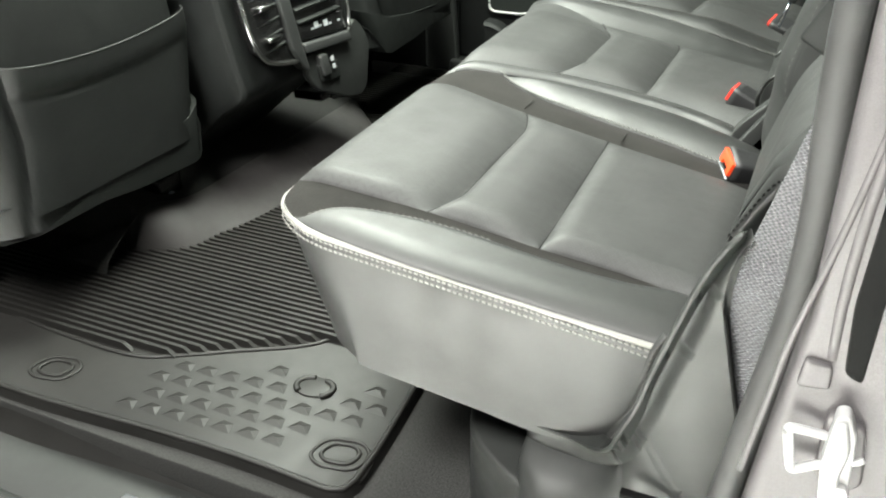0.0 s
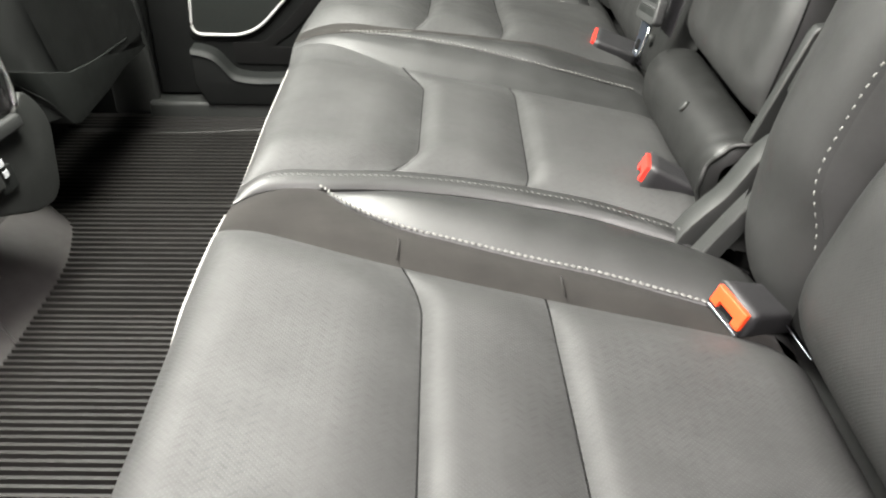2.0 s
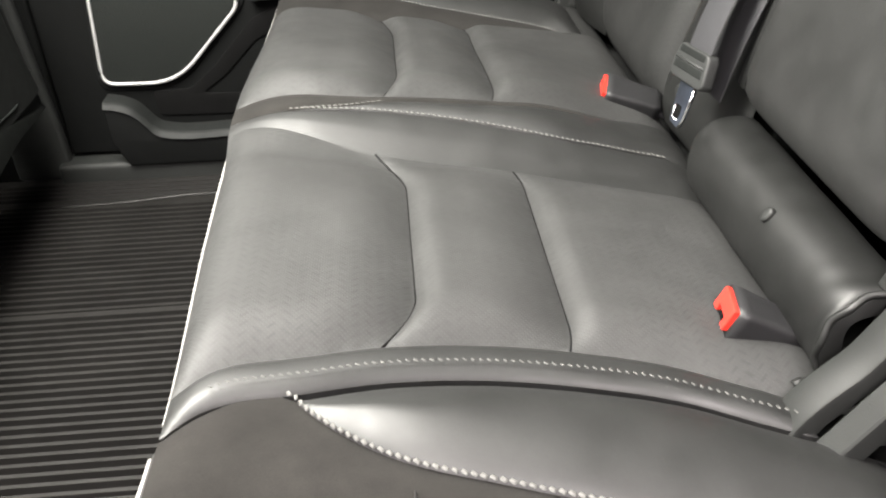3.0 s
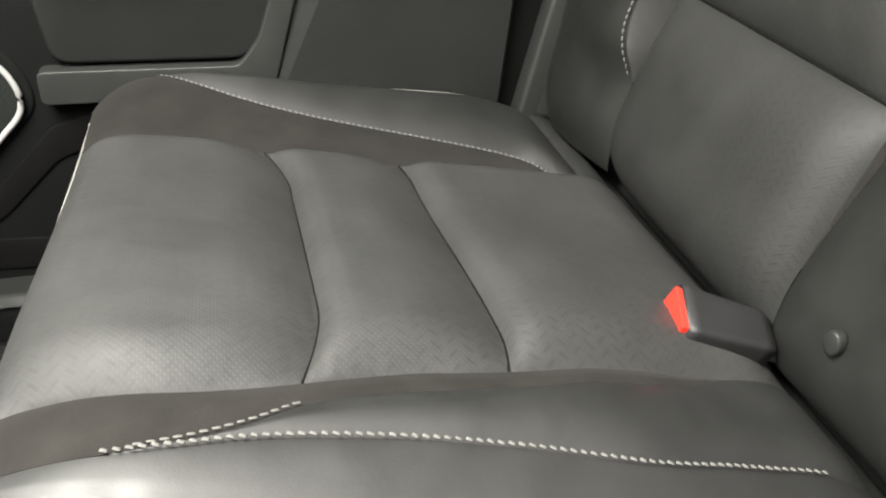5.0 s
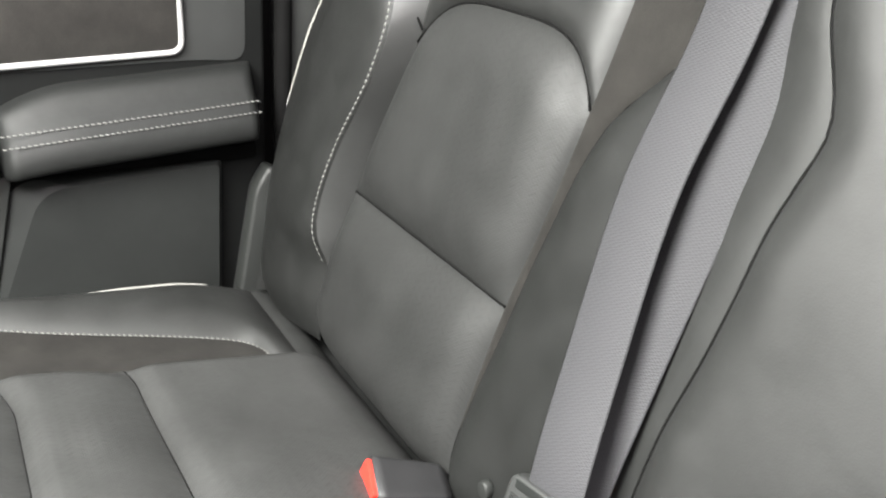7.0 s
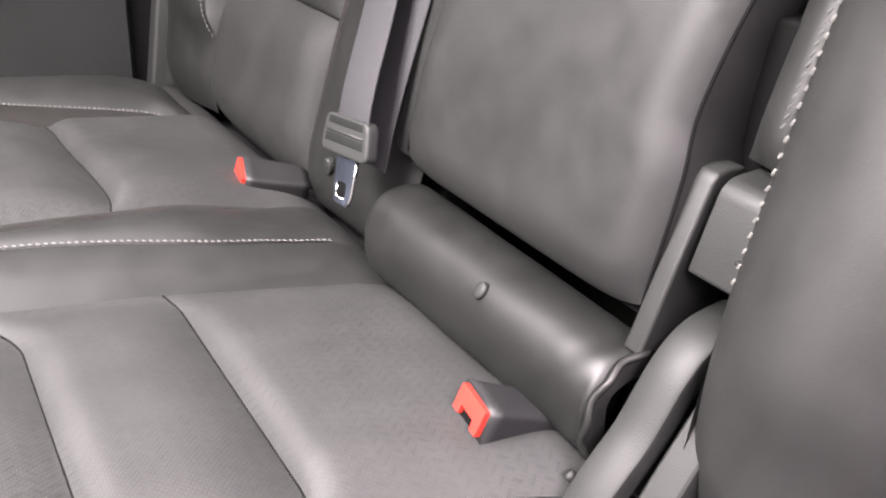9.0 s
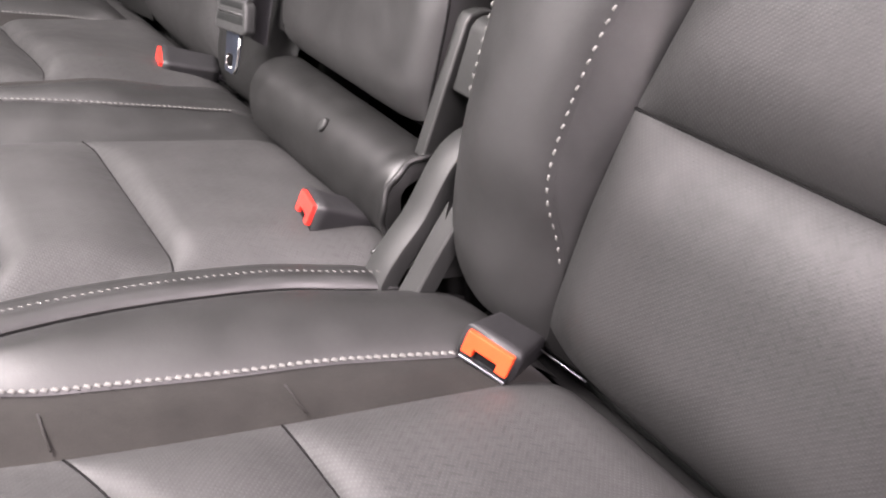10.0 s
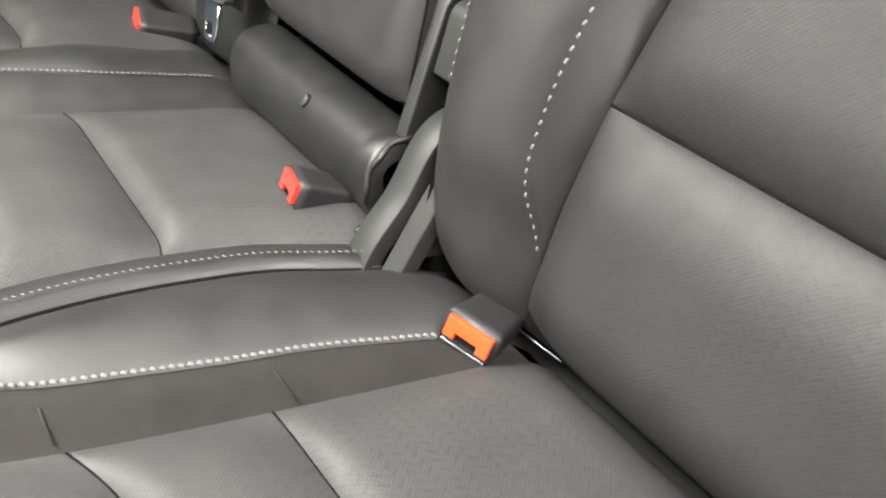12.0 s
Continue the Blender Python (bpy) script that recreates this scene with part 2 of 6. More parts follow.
def curve(points):
    """A function through (x, y) points, piecewise with smooth joins, flat ends."""
    pts = sorted(points)
    xs, ys = [p[0] for p in pts], [p[1] for p in pts]

    def f(x):
        if x <= xs[0]:
            return ys[0]
        if x >= xs[-1]:
            return ys[-1]
        k = max(i for i in range(len(xs) - 1) if xs[i] <= x)
        h = xs[k + 1] - xs[k]
        t = (x - xs[k]) / h
        s1 = (ys[k + 1] - ys[k]) / h
        m0 = s1 if k == 0 else 0.5 * (s1 + (ys[k] - ys[k - 1]) / (xs[k] - xs[k - 1]))
        m1 = s1 if k + 2 >= len(xs) else 0.5 * (s1 + (ys[k + 2] - ys[k + 1]) / (xs[k + 2] - xs[k + 1]))
        return ((2 * t**3 - 3 * t**2 + 1) * ys[k] + (t**3 - 2 * t**2 + t) * h * m0 + (-2 * t**3 + 3 * t**2) * ys[k + 1] + (t**3 - t**2) * h * m1)

    return f


def const(c):
    return lambda _: c


def grid(f, nu, nv, spread=0.5):
    """A sheet f(u, v) -> (point, uv), with rows gathered towards the edges."""
    bm = bmesh.new()
    layer = bm.loops.layers.uv.new("UVMap")
    uvs = {}

    def ease(i, n):
        t = i / n
        return lerp(t, (1 - math.cos(math.pi * t)) / 2, spread)

    rows = []
    for i in range(nu + 1):
        row = []
        for j in range(nv + 1):
            p, uv = f(ease(i, nu), ease(j, nv))
            vert = bm.verts.new(p)
            uvs[vert] = uv
            row.append(vert)
        rows.append(row)
    for i in range(nu):
        for j in range(nv):
            face = bm.faces.new((rows[i][j], rows[i + 1][j], rows[i + 1][j + 1], rows[i][j + 1]))
            for loop in face.loops:
                loop[layer].uv = uvs[loop.vert]
    return bm


def shoulder(d, w):
    s = min(max(d / w, 0.0), 1.0)
    return math.sqrt(max(0.0, 1 - (1 - s) ** 2))


def pillow(d, w):
    """Padding that rises from a seam: steep at first, then flat."""
    s = min(max(d / w, 0.0), 1.0)
    return 0.35 * math.sqrt(max(0.0, 1 - (1 - s) ** 2)) + 0.65 * (1 - (1 - s) ** 2.2)


def swell(d, w):
    """Padding that rises gently from a seam."""
    s = min(max(d / w, 0.0), 1.0)
    return s * (2 - s)


def spring(d, w):
    """Padding that springs up behind a seam."""
    s = min(max(d / w, 0.0), 1.0)
    return 1 - (1 - s) ** 3.2


def tube(points, r, sides=8, closed=False, flat=1.0):
    """A round cord along points; flat squashes it in z."""
    bm = bmesh.new()
    pts = [Vector(p) for p in points]
    n = len(pts)
    rings = []
    span = pts[-1] - pts[0]
    ref = Vector((0, 1, 0)) if abs(span.z) > 2 * math.hypot(span.x, span.y) and not closed else Vector((0, 0, 1))
    for i, p in enumerate(pts):
        a = pts[i - 1] if (i > 0 or closed) else p
        b = pts[(i + 1) % n] if (i < n - 1 or closed) else p
        t = (b - a).normalized()
        side = t.cross(ref)
        if side.length < 1e-4:
            side = t.cross(Vector((1, 0, 0)))
        side.normalize()
        up = side.cross(t)
        rr = r(i / (n - 1)) if callable(r) else r
        rings.append([bm.verts.new(p + side * math.cos(2 * math.pi * k / sides) * rr + up * math.sin(2 * math.pi * k / sides) * rr * flat) for k in range(sides)])
    for i in range(n if closed else n - 1):
        a, b = rings[i], rings[(i + 1) % n]
        for k in range(sides):
            bm.faces.new((a[k], a[(k + 1) % sides], b[(k + 1) % sides], b[k]))
    if not closed:
        bm.faces.new(rings[0])
        bm.faces.new(rings[-1])
    return bm


def spline(points, n):
    """n + 1 points on a smooth line through the given 3D points."""
    pts = [Vector(p) for p in points]
    acc = [0.0]
    for a, b in zip(pts, pts[1:]):
        acc.append(acc[-1] + max((b - a).length, 1e-5))
    fs = [curve([(s, p[k]) for s, p in zip(acc, pts)]) for k in range(3)]
    return [Vector([f(acc[-1] * i / n) for f in fs]) for i in range(n + 1)]


def length(pts):
    return sum((b - a).length for a, b in zip(pts, pts[1:]))


def resample(pts, step):
    pts = [Vector(p) for p in pts]
    out, want, gone = [], 0.0, 0.0
    for a, b in zip(pts, pts[1:]):
        l = (b - a).length
        while l > 1e-9 and want <= gone + l:
            t = (want - gone) / l
            out.append((a.lerp(b, t), (b - a).normalized()))
            want += step
        gone += l
    return out


def stitches(pts, step=0.0062, long=0.0042, wide=0.0011, lift=(0, 0, 0.0008), skew=0.18, rng=None):
    """A row of sewn stitches: small flattened grains, each a little off the line."""
    bm = bmesh.new()
    rng = rng or random.Random(3)
    for p, t in resample(pts, step):
        n = Vector(lift).normalized()
        s = t.cross(n).normalized()
        t2 = (t + s * (skew + rng.uniform(-0.07, 0.07))).normalized()
        s2 = t2.cross(n).normalized()
        c = p + Vector(lift)
        l, w, h = long * rng.uniform(0.90, 1.04) / 2, 0.85 * wide * rng.uniform(0.9, 1.1), wide * 0.5
        rings = []
        for k, g, d in ((-1.0, 0.72, -0.7), (-0.72, 1.0, 0.35), (0.72, 1.0, 0.35), (1.0, 0.72, -0.7)):
            m = c + t2 * l * k
            rings.append([bm.verts.new(m + s2 * w * g * q + n * h * r) for q, r in ((-1, -0.9), (-0.8, d), (0.8, d), (1, -0.9))])
        for a, b in zip(rings, rings[1:]):
            for k in range(3):
                bm.faces.new((a[k], a[k + 1], b[k + 1], b[k]))
        bm.faces.new(rings[0])
        bm.faces.new(rings[-1])
    return bm


def prism(outline, axis, a, b, bevel=0.004, segments=2):
    """A plate with that outline (pairs in the other two axes), from a to b along the axis, edges rounded."""
    bm = bmesh.new()

    def place(p, h):
        q = list(p)
        q.insert("xyz".index(axis), h)
        return q

    lo = [bm.verts.new(place(p, a)) for p in outline]
    hi = [bm.verts.new(place(p, b)) for p in outline]
    n = len(outline)
    bm.faces.new(lo)
    bm.faces.new(hi[::-1])
    for i in range(n):
        bm.faces.new((lo[i], hi[i], hi[(i + 1) % n], lo[(i + 1) % n]))
    bmesh.ops.recalc_face_normals(bm, faces=bm.faces)
    if bevel:
        sharp = [e for e in bm.edges if len(e.link_faces) == 2 and e.calc_face_angle() > 0.6]
        bmesh.ops.bevel(bm, geom=sharp, offset=bevel, segments=segments, profile=0.6, affect="EDGES", clamp_overlap=True)
    return bm


def box(lo, hi, bevel=0.004, segments=2):
    return prism([(lo[0], lo[1]), (hi[0], lo[1]), (hi[0], hi[1]), (lo[0], hi[1])], "z", lo[2], hi[2], bevel, segments)


def rounded(points, r, n=5):
    """The outline with its corners rounded off."""
    out = []
    k = len(points)
    for i in range(k):
        p, a, b = Vector(points[i]), Vector(points[i - 1]), Vector(points[(i + 1) % k])
        ra = r[i] if isinstance(r, (list, tuple)) else r
        da, db = (a - p), (b - p)
        ra = min(ra, da.length * 0.48, db.length * 0.48)
        p0, p1 = p + da.normalized() * ra, p + db.normalized() * ra
        for j in range(n + 1):
            t = j / n
            out.append(tuple((1 - t) ** 2 * p0 + 2 * t * (1 - t) * p + t * t * p1))
    return out


def moved(bm, m):
    bmesh.ops.transform(bm, matrix=m, verts=bm.verts)
    return bm


def frame_of(origin, axis, width):
    """A pose whose x runs along axis, y nearly along width."""
    x = Vector(axis).normalized()
    z = x.cross(Vector(width)).normalized()
    y = z.cross(x)
    m = Matrix((x, y, z)).transposed().to_4x4()
    m.translation = origin
    return m


# ---- rear bench: cushions ----
FRONT, REAR = -0.284, 0.212


def ease01(t):
    t = min(max(t, 0.0), 1.0)
    return t * t * (3 - 2 * t)


def base(x, y=0.0):
    """Height of the cushion's seams; the bench is padded higher between its two places."""
    z = 0.355 - 0.118 * x
    if y > 0.12:
        z += 0.030 * ease01((y - 0.120) / 0.09) * (1 - ease01((y - 0.26) / 0.30)) * (1 - 0.85 * ease01((x - 0.02) / 0.16)) * (0.6 + 0.4 * ease01((x + 0.295) / 0.09))
    if x < -0.235:
        z -= 0.010 * ((-0.235 - x) / 0.05) ** 2
    if x > 0.15:
        z -= 0.012 * ((x - 0.15) / 0.06) ** 2
    return z


front_edge = curve([(-0.745, -0.254), (-0.70, -0.262), (-0.64, -0.270), (-0.55, -0.275), (-0.43, -0.281), (-0.30, -0.286), (-0.20, -0.285), (0.0, -0.293), (0.25, -0.297), (0.45, -0.294), (0.60, -0.290), (0.74, -0.288)])


def outer_lift(x, y):
    """The outer front corners stand a little higher."""
    k = (-0.66 - y) / 0.085 if y < 0 else (y - 0.60) / 0.14
    return ((0.005 if y > 0 else 0.0) * ease01((-0.01 - x) / 0.21) + (0.012 if y > 0 else 0.0) * ease01((0.17 - x) / 0.1) * ease01((x + 0.30) / 0.12)) * ease01(k)


def corner(y, edge, r=0.062):
    """How far the front edge swings back towards an outer corner at y = edge."""
    d = r - abs(edge - y)
    return r - math.sqrt(max(0.0, r * r - d * d)) if d > 0 else 0.0


def seat_sheet(x0, x1, ya, yb, h, wu, wv, nu=26, nv=26, lift=None, soft=False):
    """A padded panel between the seams x0(v), x1(v) and ya(x), yb(x); soft: its long sides rise gently."""
    side = swell if soft else pillow
    wa, wb = wv if isinstance(wv, tuple) else (wv, wv)

    def f(u, v):
        x = lerp(x0(v), x1(v), u)
        y = lerp(ya(x), yb(x), v)
        du = min(u, 1 - u) * abs(x1(v) - x0(v))
        wide = abs(yb(x) - ya(x))
        z = base(x, y) + h * pillow(du, wu) * min(side(v * wide, wa), side((1 - v) * wide, wb))
        if lift:
            z += lift(x, y)
        if x > 0.17:
            z -= 0.010 * ((x - 0.17) / 0.042) ** 2.2
        return (x, y, z), (x, y)

    return grid(f, nu, nv, 0.7)


def quilt(x0, x1, ya, yb, h, w0, w1, wa, wb, seed, nu=44, nv=110):
    """A quilted panel: it springs up behind its front seam, slopes down with fine puckers to the rear one, and its sides meet the bands."""

    def f(u, v):
        x = lerp(x0(v), x1(v), u)
        y = lerp(ya(x), yb(x), v)
        span, wide = abs(x1(v) - x0(v)), abs(yb(x) - ya(x))
        d0, d1, da, db = u * span, (1 - u) * span, v * wide, (1 - v) * wide
        side = (pillow if wa < 0.03 else swell)(da, wa) * (pillow if wb < 0.03 else swell)(db, wb)
        z = base(x, y) + h * spring(d0, w0) * swell(d1, w1) * side
        # puckers run out from the seams, slow waves over the padding
        pucker = noise.noise(Vector((x * 30, y * 150, seed))) * (0.0011 * math.exp(-d1 / 0.011) + 0.0006 * math.exp(-d0 / 0.007))
        pucker += noise.noise(Vector((x * 150, y * 35, seed + 9))) * 0.0007 * (math.exp(-da / 0.009) + math.exp(-db / 0.009))
        fade = min(1.0, min(d0, d1) / 0.002) * min(1.0, min(da, db) / 0.002)
        z += fade * (pucker + 0.0013 * noise.noise(Vector((x * 11, y * 11, seed + 4))))
        if x > 0.17:
            z -= 0.010 * ((x - 0.17) / 0.042) ** 2.2
        return (x, y, z), (x, y)

    return grid(f, nu, nv, 0.6)


def seam_1(v, x, deep):
    d = min(v, 1 - v)
    return x - deep * max(0.0, 1 - d / 0.20) ** 1.7


# A thin black cord in the seam paints the shade of its crease.
def crease_cord(seat, pts):
    part("seam", tube(pts, 0.0012, 6), M_SEAL, seat, "dark line in the crease of a sewn seam")


def front_of(ya, yb, gap=0.0):
    return lambda v: front_edge(lerp(ya(-0.28), yb(-0.28), v)) + gap


def cushion_panels(seat, ya, yb, x1, x2, deep, sides, seed, h=0.0170, slant=(0.0, 0.0), curl=-0.006):
    """The three quilted panels of one place, front to back, with seams at x1 and x2."""
    one = lambda v: seam_1(v, x1, deep) + slant[0] * (0.5 - v)
    two = lambda v: x2 + slant[1] * (0.5 - v) + curl * max(0.0, 1 - min(v, 1 - v) / 0.12) ** 2
    wa, wb = sides
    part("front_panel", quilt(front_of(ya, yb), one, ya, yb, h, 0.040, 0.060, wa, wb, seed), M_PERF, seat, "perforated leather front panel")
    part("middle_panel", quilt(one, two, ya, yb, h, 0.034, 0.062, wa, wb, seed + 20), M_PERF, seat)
    for f in (one, two):
        row = []
        for i in range(61):
            x = f(i / 60)
            y = lerp(ya(x), yb(x), i / 60)
            row.append(Vector((x, y, base(x, y) - 0.0004)))
        crease_cord(seat, row)
    part("rear_panel", quilt(two, lambda v: REAR, ya, yb, h, 0.034, 0.060, wa, wb, seed + 40), M_PERF, seat)


def on_seat(pts, up=0.002):
    return [Vector((x, y, base(x, y) + up)) for x, y in pts]


def flow(f, x0, x1, n=60, up=0.002):
    return on_seat([(lerp(x0, x1, i / n), f(lerp(x0, x1, i / n))) for i in range(n + 1)], up)


def skirt(pts, bottom, bulge=0.002, under=-0.002, n=12):
    """A padded side that hangs from the edge line pts down to the height bottom(i)."""
    m = len(pts)

    def f(u, v):
        k = u * (m - 1)
        i = min(int(k), m - 2)
        p = pts[i].lerp(pts[i + 1], k - i)
        t = (pts[min(i + 2, m - 1)] - pts[max(i - 1, 0)])
        out = Vector((-t.y, t.x, 0)).normalized()
        zb = bottom(u)
        s = bulge * math.sin(math.pi * min(1, v * 1.15)) - under * v ** 3 - 0.003
        rake = 0.046 * ease01((-0.14 - p.x) / 0.075) * v
        return p + out * s + Vector((rake, 0, (zb - p.z) * v - 0.004)), (p.x + p.y, p.z * (1 - v))

    return grid(f, 60, n, 0.0)


# split between the two cushions
split = curve([(-0.284, -0.238), (-0.262, -0.222), (-0.20, -0.206), (-0.14, -0.193), (-0.066, -0.189), (0.008, -0.196), (0.066, -0.208), (0.114, -0.228), (0.16, -0.245), (0.22, -0.26)])


near_seat = thing("rear_passenger_seat", (0.0, -0.48, 0.225), "black leather single rear seat with pale piping and suede bands", "car seat", "rear seats")
wide_seat = thing("rear_bench_seat", (0.0, 0.25, 0.225), "black leather two-place rear bench with fold-down centre back", "car seat", "rear seats")


def cushion_near(seat):
    seat = part("cushion", box((-0.15, -0.715, 0.235), (0.2, -0.25, 0.30), 0.012), M_DARKTRIM, seat, "perforated leather cushion with pale piping")
    edge = -0.7455
    p_out = curve([(-0.28, -0.657), (-0.20, -0.652), (-0.117, -0.648), (0.01, -0.653), (0.1, -0.653), (0.2, -0.664)])
    p_in = curve([(-0.28, -0.285), (-0.234, -0.297), (-0.12, -0.328), (0.0, -0.352), (0.1, -0.369), (0.2, -0.386)])
    front_x = curve([(edge, -0.180), (-0.742, -0.200), (-0.736, -0.217), (-0.728, -0.231), (-0.718, -0.243), (-0.706, -0.2515), (-0.69, -0.259), (-0.66, -0.2665), (-0.62, -0.2715), (-0.55, -0.275), (-0.43, -0.281), (-0.30, -0.286), (-0.24, -0.2845)])
    rim_y = curve([(-0.231, -0.728), (-0.217, -0.736), (-0.200, -0.742), (-0.180, edge), (0.21, edge)])
    tip = -0.222
    st_out = curve([(-0.30, rim_y(tip)), (tip, rim_y(tip)), (-0.214, -0.7265), (-0.204, -0.7085), (-0.19, -0.6945), (-0.17, -0.685), (-0.145, -0.678), (-0.115, -0.672), (-0.09, -0.670), (-0.04, -0.670), (0.03, -0.673), (0.08, -0.672), (0.11, -0.668), (0.137, -0.6605), (0.22, -0.6605)])
    st_in = curve([(-0.284, -0.238), (-0.262, -0.2222), (-0.203, -0.2072), (-0.195, -0.217), (-0.178, -0.233), (-0.14, -0.258), (-0.065, -0.281), (-0.01, -0.295), (0.05, -0.308), (0.10, -0.324), (0.14, -0.338), (0.18, -0.356), (0.22, -0.372)])
    cushion_panels(seat, p_out, p_in, -0.101, 0.004, 0.018, (0.024, 0.06), 1.0, 0.0130, (0.005, 0.010), -0.001)
    part("suede_band", seat_sheet(lambda v: front_x(lerp(p_out(-0.26), rim_y(tip), v)), lambda v: 0.137, p_out, st_out, -0.0015, 0.02, 0.012, 60, 26), M_SUEDE, seat, "grey-brown suede band")
    part("suede_band", seat_sheet(front_of(p_in, st_in), lambda v: 0.19, p_in, st_in, 0.003, 0.02, 0.03, 40, 12, soft=True), M_SUEDE, seat, "grey-brown suede band")
    part("side_bolster", seat_sheet(lambda v: tip, lambda v: 0.205, st_out, rim_y, 0.0108, 0.05, (0.019, 0.032), 60, 36), M_SMOOTH, seat, "smooth leather side bolster")
    part("rear_leather", seat_sheet(lambda v: 0.17, lambda v: REAR, const(-0.664), rim_y, 0.004, 0.02, 0.02, 8, 8), M_SMOOTH, seat)
    inner_edge = lambda x: split(x) - 0.003
    part("side_bolster", seat_sheet(lambda v: -0.203, lambda v: REAR, st_in, inner_edge, 0.016, 0.085, 0.05, 44, 18), M_SMOOTH, seat, "smooth leather side bolster")
    # edge line: from the rear outer end forward, round the corner and along the front
    rough = [Vector((lerp(0.155, -0.178, i / 40), edge, 0)) for i in range(40)]
    rough += [Vector((front_x(y), y, 0)) for y in [edge + 0.06 * (i / 40) ** 1.6 for i in range(41)]]
    rough += [Vector((front_x(y), y, 0)) for y in [lerp(edge + 0.06, -0.240, i / 40) for i in range(1, 41)]]
    rim = [p for p, _ in resample(rough, 0.0075)]
    turn = next(i for i, p in enumerate(rim) if p.y > -0.655)
    bend = next(i for i, p in enumerate(rim) if p.x < tip)
    top, line = [], []
    for i, q in enumerate(rim):
        a, b = rim[max(i - 1, 0)], rim[min(i + 1, len(rim) - 1)]
        out = Vector((-(b.y - a.y), b.x - a.x, 0)).normalized()
        k = ease01((i - bend) / 14)
        top.append(Vector((q.x, q.y, base(q.x))))
        tuck = 0.0035 * ease01((q.y + 0.66) / 0.05) * (1 - ease01((q.y + 0.47) / 0.08))
        line.append(top[-1] + out * (lerp(0.0014, 0.0048, k) - tuck) + Vector((0, 0, -lerp(0.0030, 0.0085, ease01((q.y + 0.715) / 0.07)) - tuck)))
    part("piping", tube(line, lambda k: lerp(0.0030, 0.0025, ease01((k - 0.45) / 0.2)), 10), M_PIPE, seat, "off-white piping")

    def roll(i0, i1):
        """The rounded drop from the cushion's top edge to the piping."""

        def f(u, v):
            k = lerp(i0, i1, u)
            i = min(int(k), len(top) - 2)
            p, q = top[i].lerp(top[i + 1], k - i), line[i].lerp(line[i + 1], k - i)
            t = top[i + 1] - top[i]
            out = Vector((-t.y, t.x, 0)).normalized()
            return p.lerp(q, v) + out * 0.001 * math.sin(math.pi * v), (p.y, p.z - 0.01 * v)

        return grid(f, (i1 - i0) * 2, 6, 0.0)

    part("suede_roll", roll(bend, turn), M_SUEDE, seat)
    part("front_roll", roll(turn, len(rim) - 1), M_PERF, seat)
    drop = curve([(0.0, 0.222), (0.05, 0.214), (0.11, 0.208), (0.21, 0.218), (0.335, 0.231), (0.42, 0.239), (0.53, 0.244), (0.6, 0.244), (1.0, 0.244)])
    part("side_panel", skirt(line, drop), M_SMOOTH, seat, "smooth leather side panel")
    for down in (0.0050, 0.0105):
        row = []
        for k, p in enumerate(line[:bend + 8]):
            t = line[k + 1] - line[max(k - 1, 0)]
            out = Vector((-t.y, t.x, 0)).normalized()
            row.append(p + out * (0.0006 + 0.0012 * (down > 0.010)) + Vector((0, 0, -down)))
        part("stitching", stitches(row, 0.0058, 0.0044, 0.0013, (0, -0.0012, 0.0003)), M_THREAD_PALE, seat, "pale double stitching")
    part("stitching", stitches(flow(lambda x: st_out(x) + 0.0022, -0.212, -0.035, 60, 0.0020), 0.0066, 0.0048, 0.0009, skew=0.4), M_THREAD, seat, "pale stitching")
    part("stitching", stitches(flow(st_in, -0.205, 0.135, 80, 0.0042), 0.0060, 0.0050, 0.0017, skew=0.5), M_THREAD, seat, "pale stitching")
    # folded end of the side panel
    fold = spline([(0.157, -0.744, 0.350), (0.150, -0.751, 0.338), (0.145, -0.754, 0.310), (0.138, -0.755, 0.275), (0.124, -0.752, 0.240), (0.112, -0.750, 0.214)], 24)

    def flap(u, v):
        p = fold[min(int(u * 24), 24)]
        wave = 0.0025 * math.sin(v * 9 + u * 5)
        return p + Vector((0.020 * v - 0.008, -0.005 * math.sin(math.pi * v) - wave, 0.004 * v)), (u * 0.1, v * 0.02)

    part("folded_edge", grid(flap, 24, 10, 0.0), M_SMOOTH, seat, "folded leather edge")
    for dx in (-0.004, 0.006):
        part("stitching", stitches([p + Vector((dx, -0.006, 0)) for p in fold], 0.0056, 0.0038, 0.0008, (0, -0.001, 0)), M_THREAD_DARK, seat)
    part("rear_strip", grid(lambda u, v: ((lerp(REAR, 0.245, u), lerp(-0.735, -0.262, v), base(REAR) - 0.014 - 0.014 * u * u), (u * 0.03, v)), 5, 20), M_SMOOTH, seat)
    part("inner_side", grid(lambda u, v: ((lerp(FRONT, REAR, u), split(lerp(FRONT, REAR, u)) - 0.003 - 0.004 * v, base(lerp(FRONT, REAR, u)) - 0.09 * v), (u, v)), 30, 4), M_SMOOTH, seat)
    # small upholstery tucks across the suede
    for x in (-0.128, 0.012):
        y0, y1 = p_in(x), st_in(x)
        part("tuck", tube([(x + 0.002, lerp(y0, y1, t), base(x) + 0.0045) for t in (0.05, 0.3, 0.6)], 0.0008, 6), M_SUEDE, seat)
    return seat


